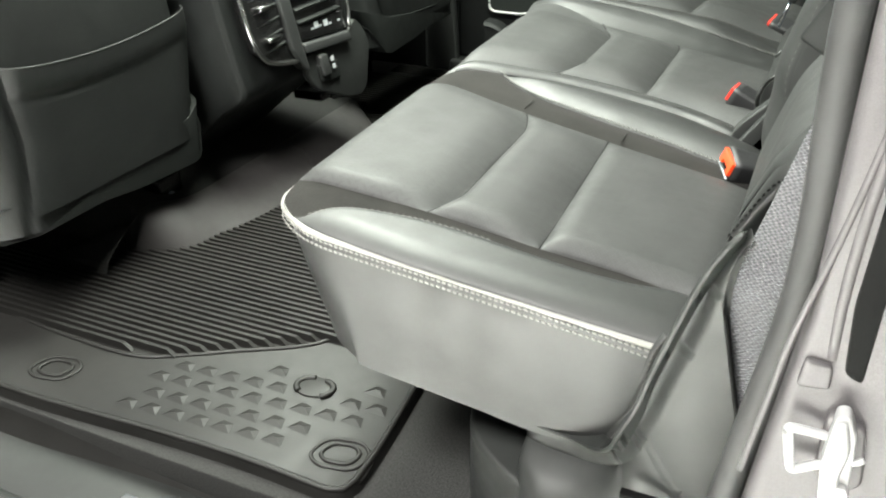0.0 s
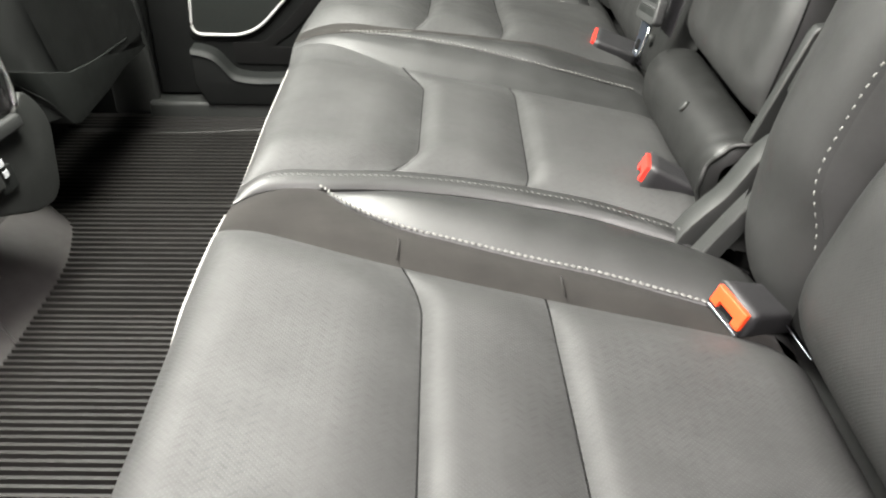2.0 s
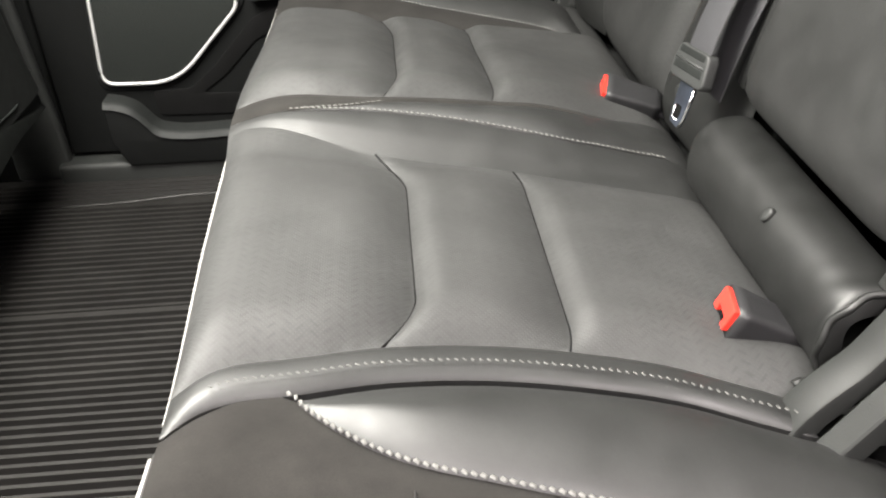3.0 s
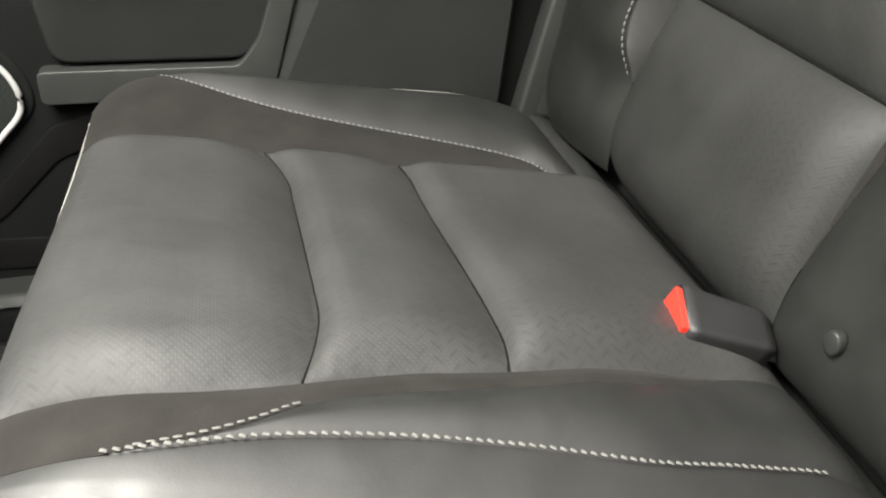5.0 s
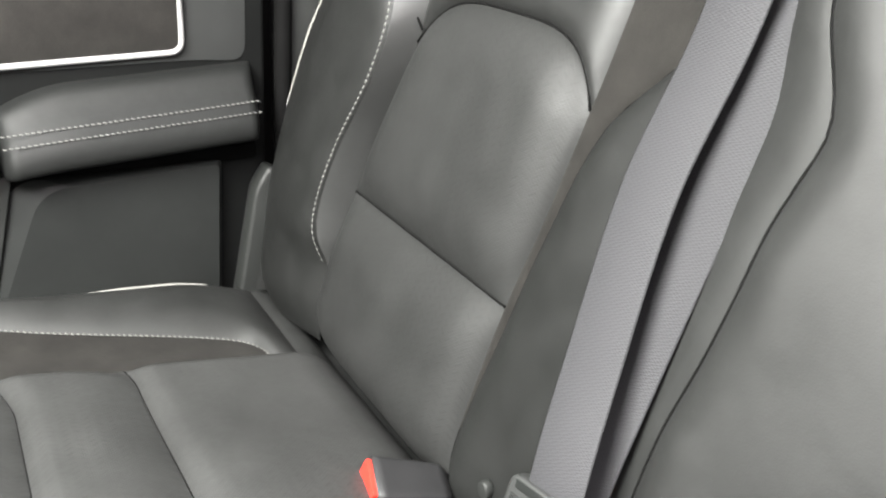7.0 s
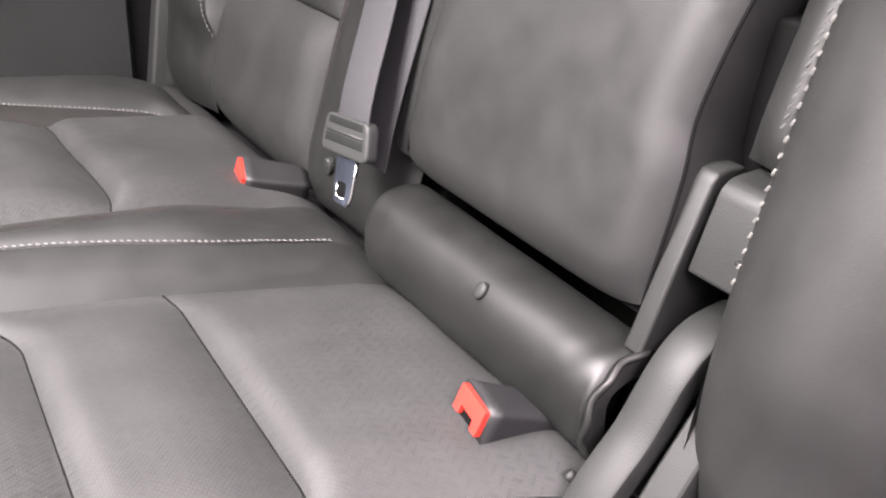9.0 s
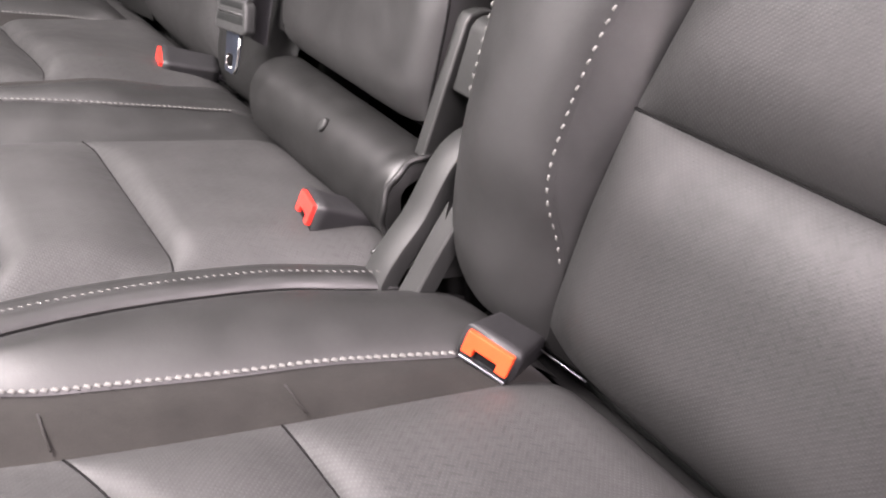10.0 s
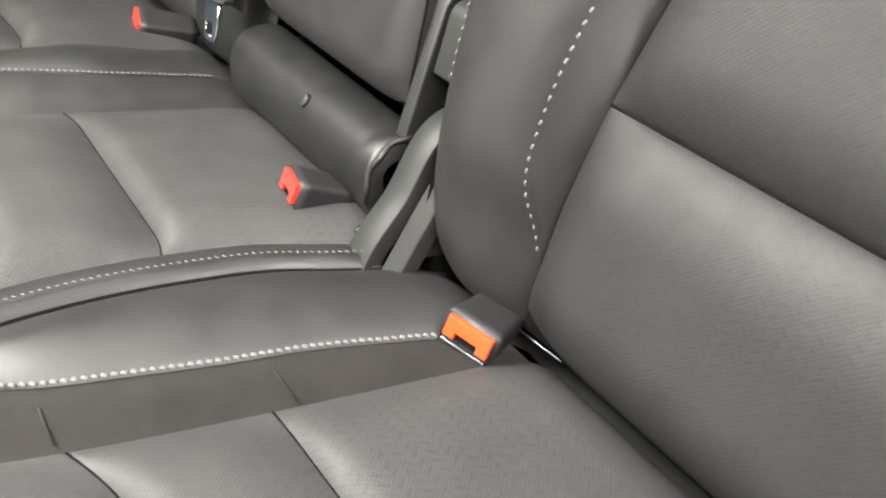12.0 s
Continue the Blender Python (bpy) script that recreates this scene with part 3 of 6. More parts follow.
def cushion_wide(seat):
    seat = part("cushion", box((-0.20, -0.20, 0.225), (0.2, 0.725, 0.30), 0.012), M_DARKTRIM, seat, "perforated leather two-place cushion with pale piping")
    edge = 0.742
    # centre place
    c_in = lambda x: split(x) + 0.040
    c_out = curve([(-0.28, 0.187), (-0.147, 0.147), (0.0, 0.130), (0.1, 0.108), (0.21, 0.080)])
    cushion_panels(seat, c_in, c_out, -0.116, 0.001, 0.029, (0.05, 0.10), 2.0)
    roll_edge = lambda x: split(x) + 0.003
    part("edge_roll", seat_sheet(front_of(roll_edge, c_in), lambda v: 0.150, roll_edge, c_in, 0.008, 0.03, 0.016, 44, 12), M_SMOOTH, seat, "leather edge roll with stitching")
    mid = lambda x: split(x) + 0.013
    part("stitching", stitches(flow(mid, -0.255, 0.138, 90, 0.0105), 0.0058, 0.0038, 0.0009, skew=0.8), M_THREAD_DARK, seat, "grey stitching")
    fold = spline([(0.150, -0.196, 0.352), (0.153, -0.201, 0.345), (0.148, -0.212, 0.338), (0.142, -0.226, 0.331)], 12)
    part("folded_edge", tube(fold, 0.004, 8), M_SMOOTH, seat)
    # seam to the far place
    seam = curve([(-0.290, 0.204), (-0.227, 0.198), (-0.155, 0.201), (-0.09, 0.197), (-0.024, 0.188), (0.05, 0.176), (0.115, 0.176), (0.179, 0.172), (0.22, 0.160)])
    part("centre_band", seat_sheet(front_of(c_out, seam), lambda v: REAR, c_out, seam, 0.003, 0.02, 0.05, 40, 20, soft=True), M_CENTRE, seat, "smooth leather band")
    p_in = curve([(-0.28, 0.246), (-0.235, 0.2395), (-0.20, 0.237), (-0.157, 0.2385), (-0.133, 0.241), (-0.068, 0.2465), (-0.035, 0.2455), (0.0, 0.2455), (0.1, 0.253), (0.21, 0.262)])
    p_out = curve([(-0.28, 0.603), (-0.187, 0.604), (-0.13, 0.595), (-0.015, 0.582), (0.1, 0.568), (0.21, 0.556)])
    cushion_panels(seat, p_in, p_out, -0.117, -0.007, 0.017, (0.04, 0.024), 3.0)
    lens_in = curve([(-0.290, 0.2045), (-0.228, 0.1985), (-0.215, 0.1995), (-0.19, 0.2035), (-0.173, 0.208), (-0.159, 0.213), (-0.14, 0.2215), (-0.117, 0.2275), (-0.07, 0.2305), (-0.02, 0.2315), (0.011, 0.2325), (0.1, 0.242), (0.15, 0.2575), (0.22, 0.2615)])
    part("suede_band", seat_sheet(front_of(lens_in, p_in), lambda v: 0.152, lens_in, p_in, 0.002, 0.02, 0.012, 44, 10, soft=True), M_SUEDE, seat, "grey-brown suede corner")
    part("side_bolster", seat_sheet(lambda v: -0.228, lambda v: REAR, seam, lens_in, 0.006, 0.04, 0.022, 44, 14), M_CENTRE, seat, "smooth leather side bolster")
    part("stitching", stitches(flow(seam, -0.230, 0.172, 90, 0.0028), 0.0058, 0.0042, 0.0011, skew=0.5), M_THREAD, seat, "pale stitching")
    part("stitching", stitches(flow(lens_in, -0.215, -0.138, 40, 0.0026), 0.0062, 0.0044, 0.0008), M_THREAD, seat)
    # outer side
    st_out = curve([(-0.284, edge), (-0.232, edge - 0.001), (-0.222, 0.7375), (-0.19, 0.716), (-0.136, 0.689), (-0.085, 0.672), (-0.033, 0.658), (0.02, 0.644), (0.074, 0.628), (0.105, 0.616), (0.124, 0.603), (0.135, 0.585), (0.140, 0.566), (0.22, 0.556)])
    front_x = lambda y: front_edge(y) + corner(y, edge)
    part("suede_band", seat_sheet(lambda v: front_x(lerp(p_out(-0.28), edge, v)), lambda v: 0.139, p_out, st_out, 0.001, 0.02, 0.012, 40, 16, outer_lift), M_SUEDE, seat, "grey-brown suede band")
    lens_edge = lambda x: edge + 0.0005
    part("side_bolster", seat_sheet(lambda v: -0.232, lambda v: 0.17, st_out, lens_edge, 0.016, 0.05, (0.055, 0.040), 44, 26, outer_lift, True), M_SMOOTH, seat, "smooth leather side bolster")
    part("rear_leather", seat_sheet(lambda v: 0.17, lambda v: REAR, const(0.556), lens_edge, 0.010, 0.03, 0.04, 8, 10), M_SMOOTH, seat)
    part("stitching", stitches([p + Vector((0, -0.0022, outer_lift(p.x, p.y))) for p in flow(st_out, -0.226, 0.139, 80, 0.0020)], 0.0058, 0.0044, 0.0012, skew=0.5), M_THREAD, seat, "pale stitching")
    line = [Vector((front_edge(lerp(-0.226, edge - 0.062, i / 70)) - 0.0025, lerp(-0.226, edge - 0.062, i / 70), base(-0.275) - 0.011)) for i in range(71)]
    line[0] = line[0] + Vector((0.010, -0.004, 0.0))
    for i in range(1, 13):
        a = math.pi / 2 * i / 12
        line.append(Vector((-0.228 - 0.066 * math.cos(a), edge - 0.062 + 0.062 * math.sin(a), base(-0.23) + lerp(-0.016, 0.003, ease01(i / 12)))))
    line += [Vector((lerp(-0.22, 0.118, i / 40), edge, base(lerp(-0.22, 0.118, i / 40)) + outer_lift(lerp(-0.22, 0.118, i / 40), edge) + lerp(-0.019, 0.003, ease01(i / 30)))) for i in range(1, 41)]
    part("piping", tube(line, 0.0019, 8), M_PIPE, seat, "off-white piping")
    part("front_panel_skirt", skirt(line, lambda u: 0.25), M_SMOOTH, seat, "smooth leather front and side skirt")
    part("inner_side", grid(lambda u, v: ((lerp(FRONT, 0.15, u), split(lerp(FRONT, 0.15, u)) + 0.003 + 0.004 * v, base(lerp(FRONT, 0.15, u)) - 0.09 * v), (u, v)), 30, 4), M_SMOOTH, seat)
    part("rear_strip", grid(lambda u, v: ((lerp(REAR, 0.245, u), lerp(-0.155, 0.735, v), base(REAR) - 0.014 - 0.014 * u * u), (u * 0.03, v)), 5, 30), M_SMOOTH, seat)
    return seat


cushion_near(near_seat)
cushion_wide(wide_seat)


# ---- rear bench: backs ----
RX, RZ, RS = 0.200, 0.38, 0.30
NX, NZ = -0.958, 0.287


def back_at(y, z, fw=0.0):
    return Vector((RX + RS * (z - RZ) + NX * fw, y, z + NZ * fw))


def back_sheet(z0, z1, ya, yb, h, wu, wv, fa=None, fb=None, nu=30, nv=20, dome=0.0):
    """A padded panel of a seat back between heights z0(v), z1(v) and sides ya(z), yb(z), whose seams stand fa(z), fb(z) forward."""
    fa, fb = fa or const(0.0), fb or const(0.0)

    def f(u, v):
        z = lerp(z0(v), z1(v), u)
        y = lerp(ya(z), yb(z), v)
        du = min(u, 1 - u) * abs(z1(v) - z0(v))
        dv = min(v, 1 - v) * abs(yb(z) - ya(z))
        fw = lerp(fa(z), fb(z), v) + h * pillow(du, wu) * pillow(dv, wv) + dome * math.sin(math.pi * v)
        if z < 0.40:
            fw -= 0.015 * ((0.40 - z) / 0.06) ** 2.2
        return back_at(y, z, fw), (y, z)

    return grid(f, nu, nv, 0.7)


def back_line(f, z0, z1, fw, n=60):
    return [back_at(f(lerp(z0, z1, i / n)), lerp(z0, z1, i / n), fw(lerp(z0, z1, i / n)) if callable(fw) else fw) for i in range(n + 1)]


TOP = 0.98
LIFT = (NX * 0.0012, 0, NZ * 0.0012)


def round_top(v, z=0.732, drop=0.050, power=4):
    return z - drop * abs(2 * v - 1) ** power


def back_shell(seat, ya, yb):
    return part("backrest", prism([(0.226, 0.30), (0.30, 0.30), (0.47, TOP - 0.01), (0.385, TOP - 0.005)], "y", ya, yb, 0.008), M_DARKTRIM, seat, "leather backrest with suede bands and pale stitching")


def seat_back_near(seat):
    seat = back_shell(seat, -0.735, -0.262)
    i_in = curve([(0.33, -0.362), (0.40, -0.366), (0.45, -0.367), (0.52, -0.374), (0.59, -0.388), (0.70, -0.410), (0.80, -0.41), (TOP, -0.41)])
    i_out = curve([(0.33, -0.662), (0.43, -0.663), (0.51, -0.653), (0.60, -0.640), (0.70, -0.618), (0.80, -0.62), (TOP, -0.62)])
    s_in = curve([(0.33, -0.3615), (0.405, -0.3655), (0.42, -0.3625), (0.437, -0.3575), (0.455, -0.3525), (0.475, -0.3505), (0.51, -0.352), (0.54, -0.356), (0.567, -0.361), (0.60, -0.368), (0.64, -0.378), (0.75, -0.392), (TOP, -0.39)])
    f_in = curve([(0.33, 0.0), (0.405, 0.001), (0.425, 0.008), (0.45, 0.022), (0.50, 0.028), (0.6, 0.030), (TOP, 0.030)])
    e_in = curve([(0.33, -0.262), (0.40, -0.250), (0.50, -0.240), (TOP, -0.238)])
    lo = lambda v: 0.342 + 0.02 * abs(2 * v - 1) ** 6
    part("lower_insert", back_sheet(lo, const(0.521), i_out, i_in, 0.021, 0.062, 0.050, nu=30, nv=30), M_DIM_PERF, seat, "perforated leather insert")
    part("upper_insert", back_sheet(const(0.521), round_top, i_out, i_in, 0.021, 0.055, 0.050, nu=34, nv=30), M_DIM_PERF, seat, "perforated leather insert")
    crease_cord(seat, [back_at(lerp(i_out(0.521), i_in(0.521), k / 30), 0.521, 0.0004) for k in range(31)])
    part("yoke", back_sheet(round_top, const(TOP), i_out, i_in, 0.010, 0.02, 0.03), M_SMOOTH, seat)
    part("suede_band", back_sheet(const(0.406), const(TOP), i_in, s_in, 0.002, 0.01, 0.01, None, f_in, 44, 8), M_CENTRE, seat, "smooth leather band")
    part("inner_bolster", back_sheet(const(0.345), const(TOP), s_in, e_in, 0.006, 0.04, 0.02, f_in, curve([(0.34, 0.0), (0.42, 0.018), (0.55, 0.022), (TOP, 0.022)]), 50, 20, 0.016), M_SMOOTH, seat, "smooth leather bolster")
    part("stitching", stitches(back_line(s_in, 0.412, 0.95, lambda z: f_in(z) + 0.0050), 0.0088, 0.0042, 0.0011, LIFT, 0.25), M_THREAD, seat, "pale stitching")
    part("stitching", stitches(back_line(lambda z: e_in(z) - 0.002, 0.49, 0.95, 0.0250), 0.0088, 0.0042, 0.0011, LIFT, 0.3), M_THREAD, seat, "pale stitching")

    def side(u, v):
        z = lerp(0.345, TOP, u)
        return back_at(e_in(z) + 0.006 * math.sin(v * math.pi * 0.5), z, 0.021 - 0.10 * v), (z, v * 0.1)

    part("inner_side", grid(side, 30, 6), M_SMOOTH, seat)
    s_out = lambda z: i_out(z) - lerp(0.0005, 0.014, min(1, max(0, (z - 0.408) / 0.02)))
    part("suede_band", back_sheet(const(0.405), const(TOP), s_out, i_out, 0.002, 0.008, 0.006, const(0.002), None, 40, 6), M_SUEDE, seat, "narrow suede strip")
    e_out = curve([(0.33, -0.735), (0.445, -0.735), (0.471, -0.741), (0.500, -0.748), (0.512, -0.753), (0.520, -0.768), (0.528, -0.790), (0.8, -0.790), (TOP, -0.77)])
    fe = curve([(0.33, -0.005), (0.40, 0.022), (0.446, 0.031), (0.50, 0.027), (0.514, 0.0242), (0.525, 0.016), (0.56, 0.012), (0.70, 0.008), (TOP, -0.01)])
    part("outer_bolster", back_sheet(const(0.338), const(TOP), e_out, s_out, 0.004, 0.05, 0.03, fe, const(0.002), 50, 18, 0.006), M_DIM_LEATHER, seat, "smooth leather bolster")
    part("outer_side", grid(lambda u, v: (back_at(e_out(lerp(0.338, TOP, u)) - 0.004 * v, lerp(0.338, TOP, u), fe(lerp(0.338, TOP, u)) - 0.005 - 0.09 * v), (u, v)), 40, 4), M_SMOOTH, seat)
    fold_a = spline([(0.190, -0.735, 0.454), (0.199, -0.741, 0.480), (0.2105, -0.748, 0.508), (0.217, -0.753, 0.521), (0.223, -0.766, 0.528), (0.232, -0.790, 0.531)], 36)
    fold_b = spline([(0.193, -0.743, 0.448), (0.203, -0.751, 0.468), (0.214, -0.759, 0.491), (0.221, -0.765, 0.502), (0.229, -0.777, 0.510), (0.239, -0.796, 0.513)], 36)

    def hem_flap(u, v):
        i = min(int(round(u * 36)), 36)
        bulge = Vector((-0.0030, -0.0022, 0.0015)) * math.sin(math.pi * v) + Vector((0, 0, 0.0007 * math.sin(u * 26) * v))
        tuck = Vector((0.012, 0.006, -0.004)) * max(0.0, (v - 0.8) / 0.2)
        return fold_a[i].lerp(fold_b[i], min(v / 0.8, 1.0)) + bulge + tuck, (u * 0.1, v * 0.02)

    part("back_hem", grid(hem_flap, 36, 12, 0.0), M_SMOOTH, seat, "folded and stitched leather hem")
    part("stitching", stitches([p.lerp(q, 0.72) + Vector((-0.0032, -0.0026, 0.001)) for p, q in zip(fold_a, fold_b)], 0.0062, 0.0042, 0.0010, (-0.001, -0.0008, 0.0004)), M_SEAL, seat, "dark stitching")
    part("welt", tube([back_at(y, z, f) for y, z, f in ((-0.239, 0.500, 0.024), (-0.250, 0.494, 0.025), (-0.2575, 0.486, 0.025), (-0.261, 0.467, 0.024), (-0.2605, 0.448, 0.022), (-0.264, 0.425, 0.016), (-0.268, 0.401, 0.008))], 0.0016, 6), M_SMOOTH, seat, "folded leather welt")
    part("inner_return", back_sheet(const(0.545), const(TOP), const(-0.236), const(-0.196), 0.014, 0.03, 0.02, const(0.004), const(-0.016), 30, 12), M_SMOOTH, seat, "smooth leather return")
    part("stitching", stitches(back_line(const(-0.228), 0.57, 0.95, 0.014), 0.0055, 0.0040, 0.0009, LIFT, 0.6), M_THREAD_DARK, seat)
    # tether slots between cushion and insert
    for y0, y1 in ((-0.365, -0.395), (-0.655, -0.615)):
        slot = frame_of((0.208, (y0 + y1) / 2, 0.352), (0.1, -1, 0), (1, 0.1, 0))
        part("anchor_slot", moved(box((-0.026, -0.006, -0.017), (0.026, 0.004, 0.017), 0.006, 3), slot), M_SEAL, seat, "black anchor slot")
        part("anchor_bar", tube([slot @ Vector((-0.024, -0.009, -0.015)), slot @ Vector((0.024, -0.009, -0.015))], 0.0007, 8), M_STEEL, seat, "steel anchor bar")
    return seat


def seat_back_far(seat):
    seat = back_shell(seat, 0.10, 0.71)
    i_in = curve([(0.33, 0.290), (0.407, 0.290), (0.519, 0.285), (0.584, 0.276), (0.647, 0.270), (0.75, 0.262), (TOP, 0.26)])
    i_out = curve([(0.33, 0.580), (0.42, 0.578), (0.515, 0.569), (0.60, 0.549), (0.665, 0.532), (0.75, 0.53), (TOP, 0.55)])
    s_out = curve([(0.33, 0.5805), (0.43, 0.5785), (0.445, 0.582), (0.47, 0.590), (0.49, 0.590), (0.568, 0.573), (0.638, 0.546), (0.698, 0.541), (0.736, 0.556), (TOP, 0.60)])
    f_out = curve([(0.33, 0.0), (0.43, 0.004), (0.455, 0.020), (0.5, 0.028), (0.6, 0.030), (TOP, 0.028)])
    lo = lambda v: 0.342 + 0.02 * abs(2 * v - 1) ** 6
    part("lower_insert", back_sheet(lo, lambda v: 0.519, i_in, i_out, 0.021, 0.062, 0.050, nu=30, nv=30), M_DIM_PERF, seat, "perforated leather insert")
    part("upper_insert", back_sheet(lambda v: 0.519, round_top, i_in, i_out, 0.021, 0.055, 0.050, nu=34, nv=30), M_DIM_PERF, seat, "perforated leather insert")
    crease_cord(seat, [back_at(lerp(i_out(0.519), i_in(0.519), k / 30), 0.519, 0.0004) for k in range(31)])
    crease_cord(seat, [back_at(lerp(i_in(round_top(k / 30)), i_out(round_top(k / 30)), k / 30), round_top(k / 30), 0.001) for k in range(31)])
    part("yoke", back_sheet(round_top, const(TOP), i_in, i_out, 0.012, 0.02, 0.03), M_SMOOTH, seat, "smooth leather yoke")
    part("suede_band", back_sheet(const(0.43), const(TOP), i_out, s_out, 0.002, 0.01, 0.01, None, f_out, 44, 8), M_CENTRE, seat, "smooth leather band")
    e_out = curve([(0.33, 0.715), (0.40, 0.730), (0.46, 0.748), (0.60, 0.752), (0.66, 0.742), (0.72, 0.715), (0.80, 0.69), (TOP, 0.68)])
    part("outer_bolster", back_sheet(const(0.340), const(TOP), s_out, e_out, 0.006, 0.05, 0.03, f_out, const(0.016), 50, 22, 0.014), M_DIM_LEATHER, seat, "smooth leather bolster")
    part("piping", tube(back_line(e_out, 0.56, 0.90, 0.017), 0.0034, 8), M_PIPE, seat, "off-white piping")
    part("outer_side", grid(lambda u, v: (back_at(e_out(lerp(0.34, TOP, u)) + 0.004 * v, lerp(0.34, TOP, u), 0.016 - 0.11 * v), (u, v)), 20, 4), M_SMOOTH, seat)
    part("stitching", stitches(back_line(s_out, 0.436, 0.95, lambda z: f_out(z) + 0.0045), 0.0066, 0.0046, 0.0012, LIFT), M_THREAD, seat, "pale stitching")
    sw = curve([(0.33, 0.2895), (0.407, 0.289), (0.50, 0.278), (0.58, 0.268), (0.68, 0.243), (0.738, 0.196), (0.80, 0.188), (TOP, 0.185)])
    part("suede_band", back_sheet(const(0.407), const(TOP), sw, i_in, 0.002, 0.01, 0.008, None, None, 44, 8), M_SUEDE, seat, "grey-brown suede band")
    part("seam", tube(spline([back_at(0.520, 0.694, 0.006), back_at(0.544, 0.712, 0.008), back_at(0.562, 0.736, 0.008), back_at(0.57, 0.80, 0.008)], 30), 0.0012, 6), M_SEAL, seat, "dark line in the crease of a sewn seam")
    part("inner_panel", back_sheet(const(0.335), const(TOP), const(0.098), sw, 0.008, 0.02, 0.03, const(-0.010), None, 40, 14), M_DIM_LEATHER, seat, "smooth leather inner panel")
    part("button", moved(prism([(0.007 * math.cos(a), 0.009 * math.sin(a)) for a in [math.pi * k / 8 for k in range(16)]], "x", -0.004, 0.004, 0.002), Matrix.Translation((0.1965, 0.2292, 0.3912))), M_PLASTIC, seat)
    return seat


def centre_back(seat):
    seat = part("centre_backrest", prism([(0.250, 0.45), (0.29, 0.45), (0.47, TOP), (0.42, TOP)], "y", -0.170, 0.080, 0.008), M_DARKTRIM, seat, "fold-down centre backrest")
    left = curve([(0.42, 0.096), (0.525, 0.091), (0.58, 0.082), (0.62, 0.078), (0.665, 0.075), (0.69, 0.070), (0.72, 0.066), (0.78, 0.095), (TOP, 0.110)])
    right = curve([(0.42, -0.181), (0.53, -0.183), (0.555, -0.179), (0.60, -0.183), (0.64, -0.190), (TOP, -0.195)])
    low = lambda v: 0.438 + 0.008 * abs(2 * v - 1) ** 8
    edge_out = curve([(0.42, 0.006), (0.47, 0.016), (TOP, 0.016)])
    part("front_panel", back_sheet(low, const(TOP), right, left, 0.013, 0.030, 0.032, edge_out, edge_out, 60, 44), M_CENTRE, seat, "fine-grained leather panel")

    def gusset(line, far, depth, foot):
        """The padded side that turns back from the panel's edge."""

        def f(u, v):
            z = lerp(foot, TOP, u)
            y = lerp(line(z), far(z), v)
            return back_at(y, z, lerp(edge_out(z), depth, v ** 1.4) + 0.006 * math.sin(math.pi * v)), (y, z)

        return grid(f, 40, 10, 0.0)

    part("side_gusset", gusset(left, lambda z: 0.150, -0.016, 0.445), M_SMOOTH, seat, "smooth leather side gusset")
    part("side_gusset", gusset(right, lambda z: right(z) - 0.010, -0.075, 0.445), M_SMOOTH, seat, "smooth leather side gusset")
    part("seam", tube([back_at(left(z), z, edge_out(z) + 0.0005) for z in [0.45 + 0.0106 * k for k in range(50)]], 0.0012, 6), M_SEAL, seat, "dark line in the crease of a sewn seam")
    part("seam", tube([back_at(right(z) - 0.001, z, edge_out(z) - 0.001) for z in [0.45 + 0.0106 * k for k in range(50)]], 0.0012, 6), M_SEAL, seat, "dark line in the crease of a sewn seam")
    part("lower_side", grid(lambda u, v: (back_at(lerp(-0.180, 0.097, u), 0.4385 + 0.004 * v, 0.006 - 0.08 * v), (u, v)), 12, 4), M_SMOOTH, seat)
    part("stitching", stitches(back_line(lambda z: left(z) - 0.008, 0.72, 0.95, 0.024), 0.0066, 0.0046, 0.0012, LIFT), M_THREAD, seat, "pale stitching")
    return seat


def armrest_roll(roll):

    def f(u, v):
        y = lerp(-0.196, 0.099, u)
        end = min(shoulder(u * 0.285, 0.008), shoulder((1 - u) * 0.285, 0.014))
        a = 2 * math.pi * v
        r = lerp(0.62, 1.0, end) * (0.985 - 0.05 * (1 - u))
        c, d = math.cos(a), math.sin(a)
        wave = 1 + 0.010 * math.sin(y * 60) * math.sin(3 * a)
        crease = 0.0012 * math.sin(y * 260 + 4 * a) * math.exp(-u * 0.285 / 0.02)
        return (0.199 - (0.040 * r * wave + crease) * math.copysign(abs(c) ** 0.85, c), y, 0.381 + (0.0455 * r * wave + crease) * math.copysign(abs(d) ** 0.85, d)), (y, v * 0.3)

    roll = part("armrest_roll", grid(f, 60, 44, 0.6), M_DIM_LEATHER, roll, "rounded smooth leather roll")
    part("button", moved(prism([(0.005 * math.cos(a), 0.007 * math.sin(a)) for a in [math.pi * k / 8 for k in range(16)]], "x", -0.003, 0.005, 0.002), Matrix.Translation((0.169, -0.071, 0.413)) @ pose(0, 0, 0, 0, 35, 0)), M_PLASTIC, roll, "small round plastic button")
    # gathered leather at the hinge end
    hem = [Vector((0.199 - 0.041 * math.cos(a), -0.197 - 0.0015 * math.sin(9 * a), 0.381 + 0.0445 * math.sin(a))) for a in [lerp(-0.5, 1.7, k / 50) for k in range(51)]]
    part("gathered_hem", tube(hem, 0.0028, 7), M_DIM_LEATHER, roll, "gathered leather hem")
    return roll


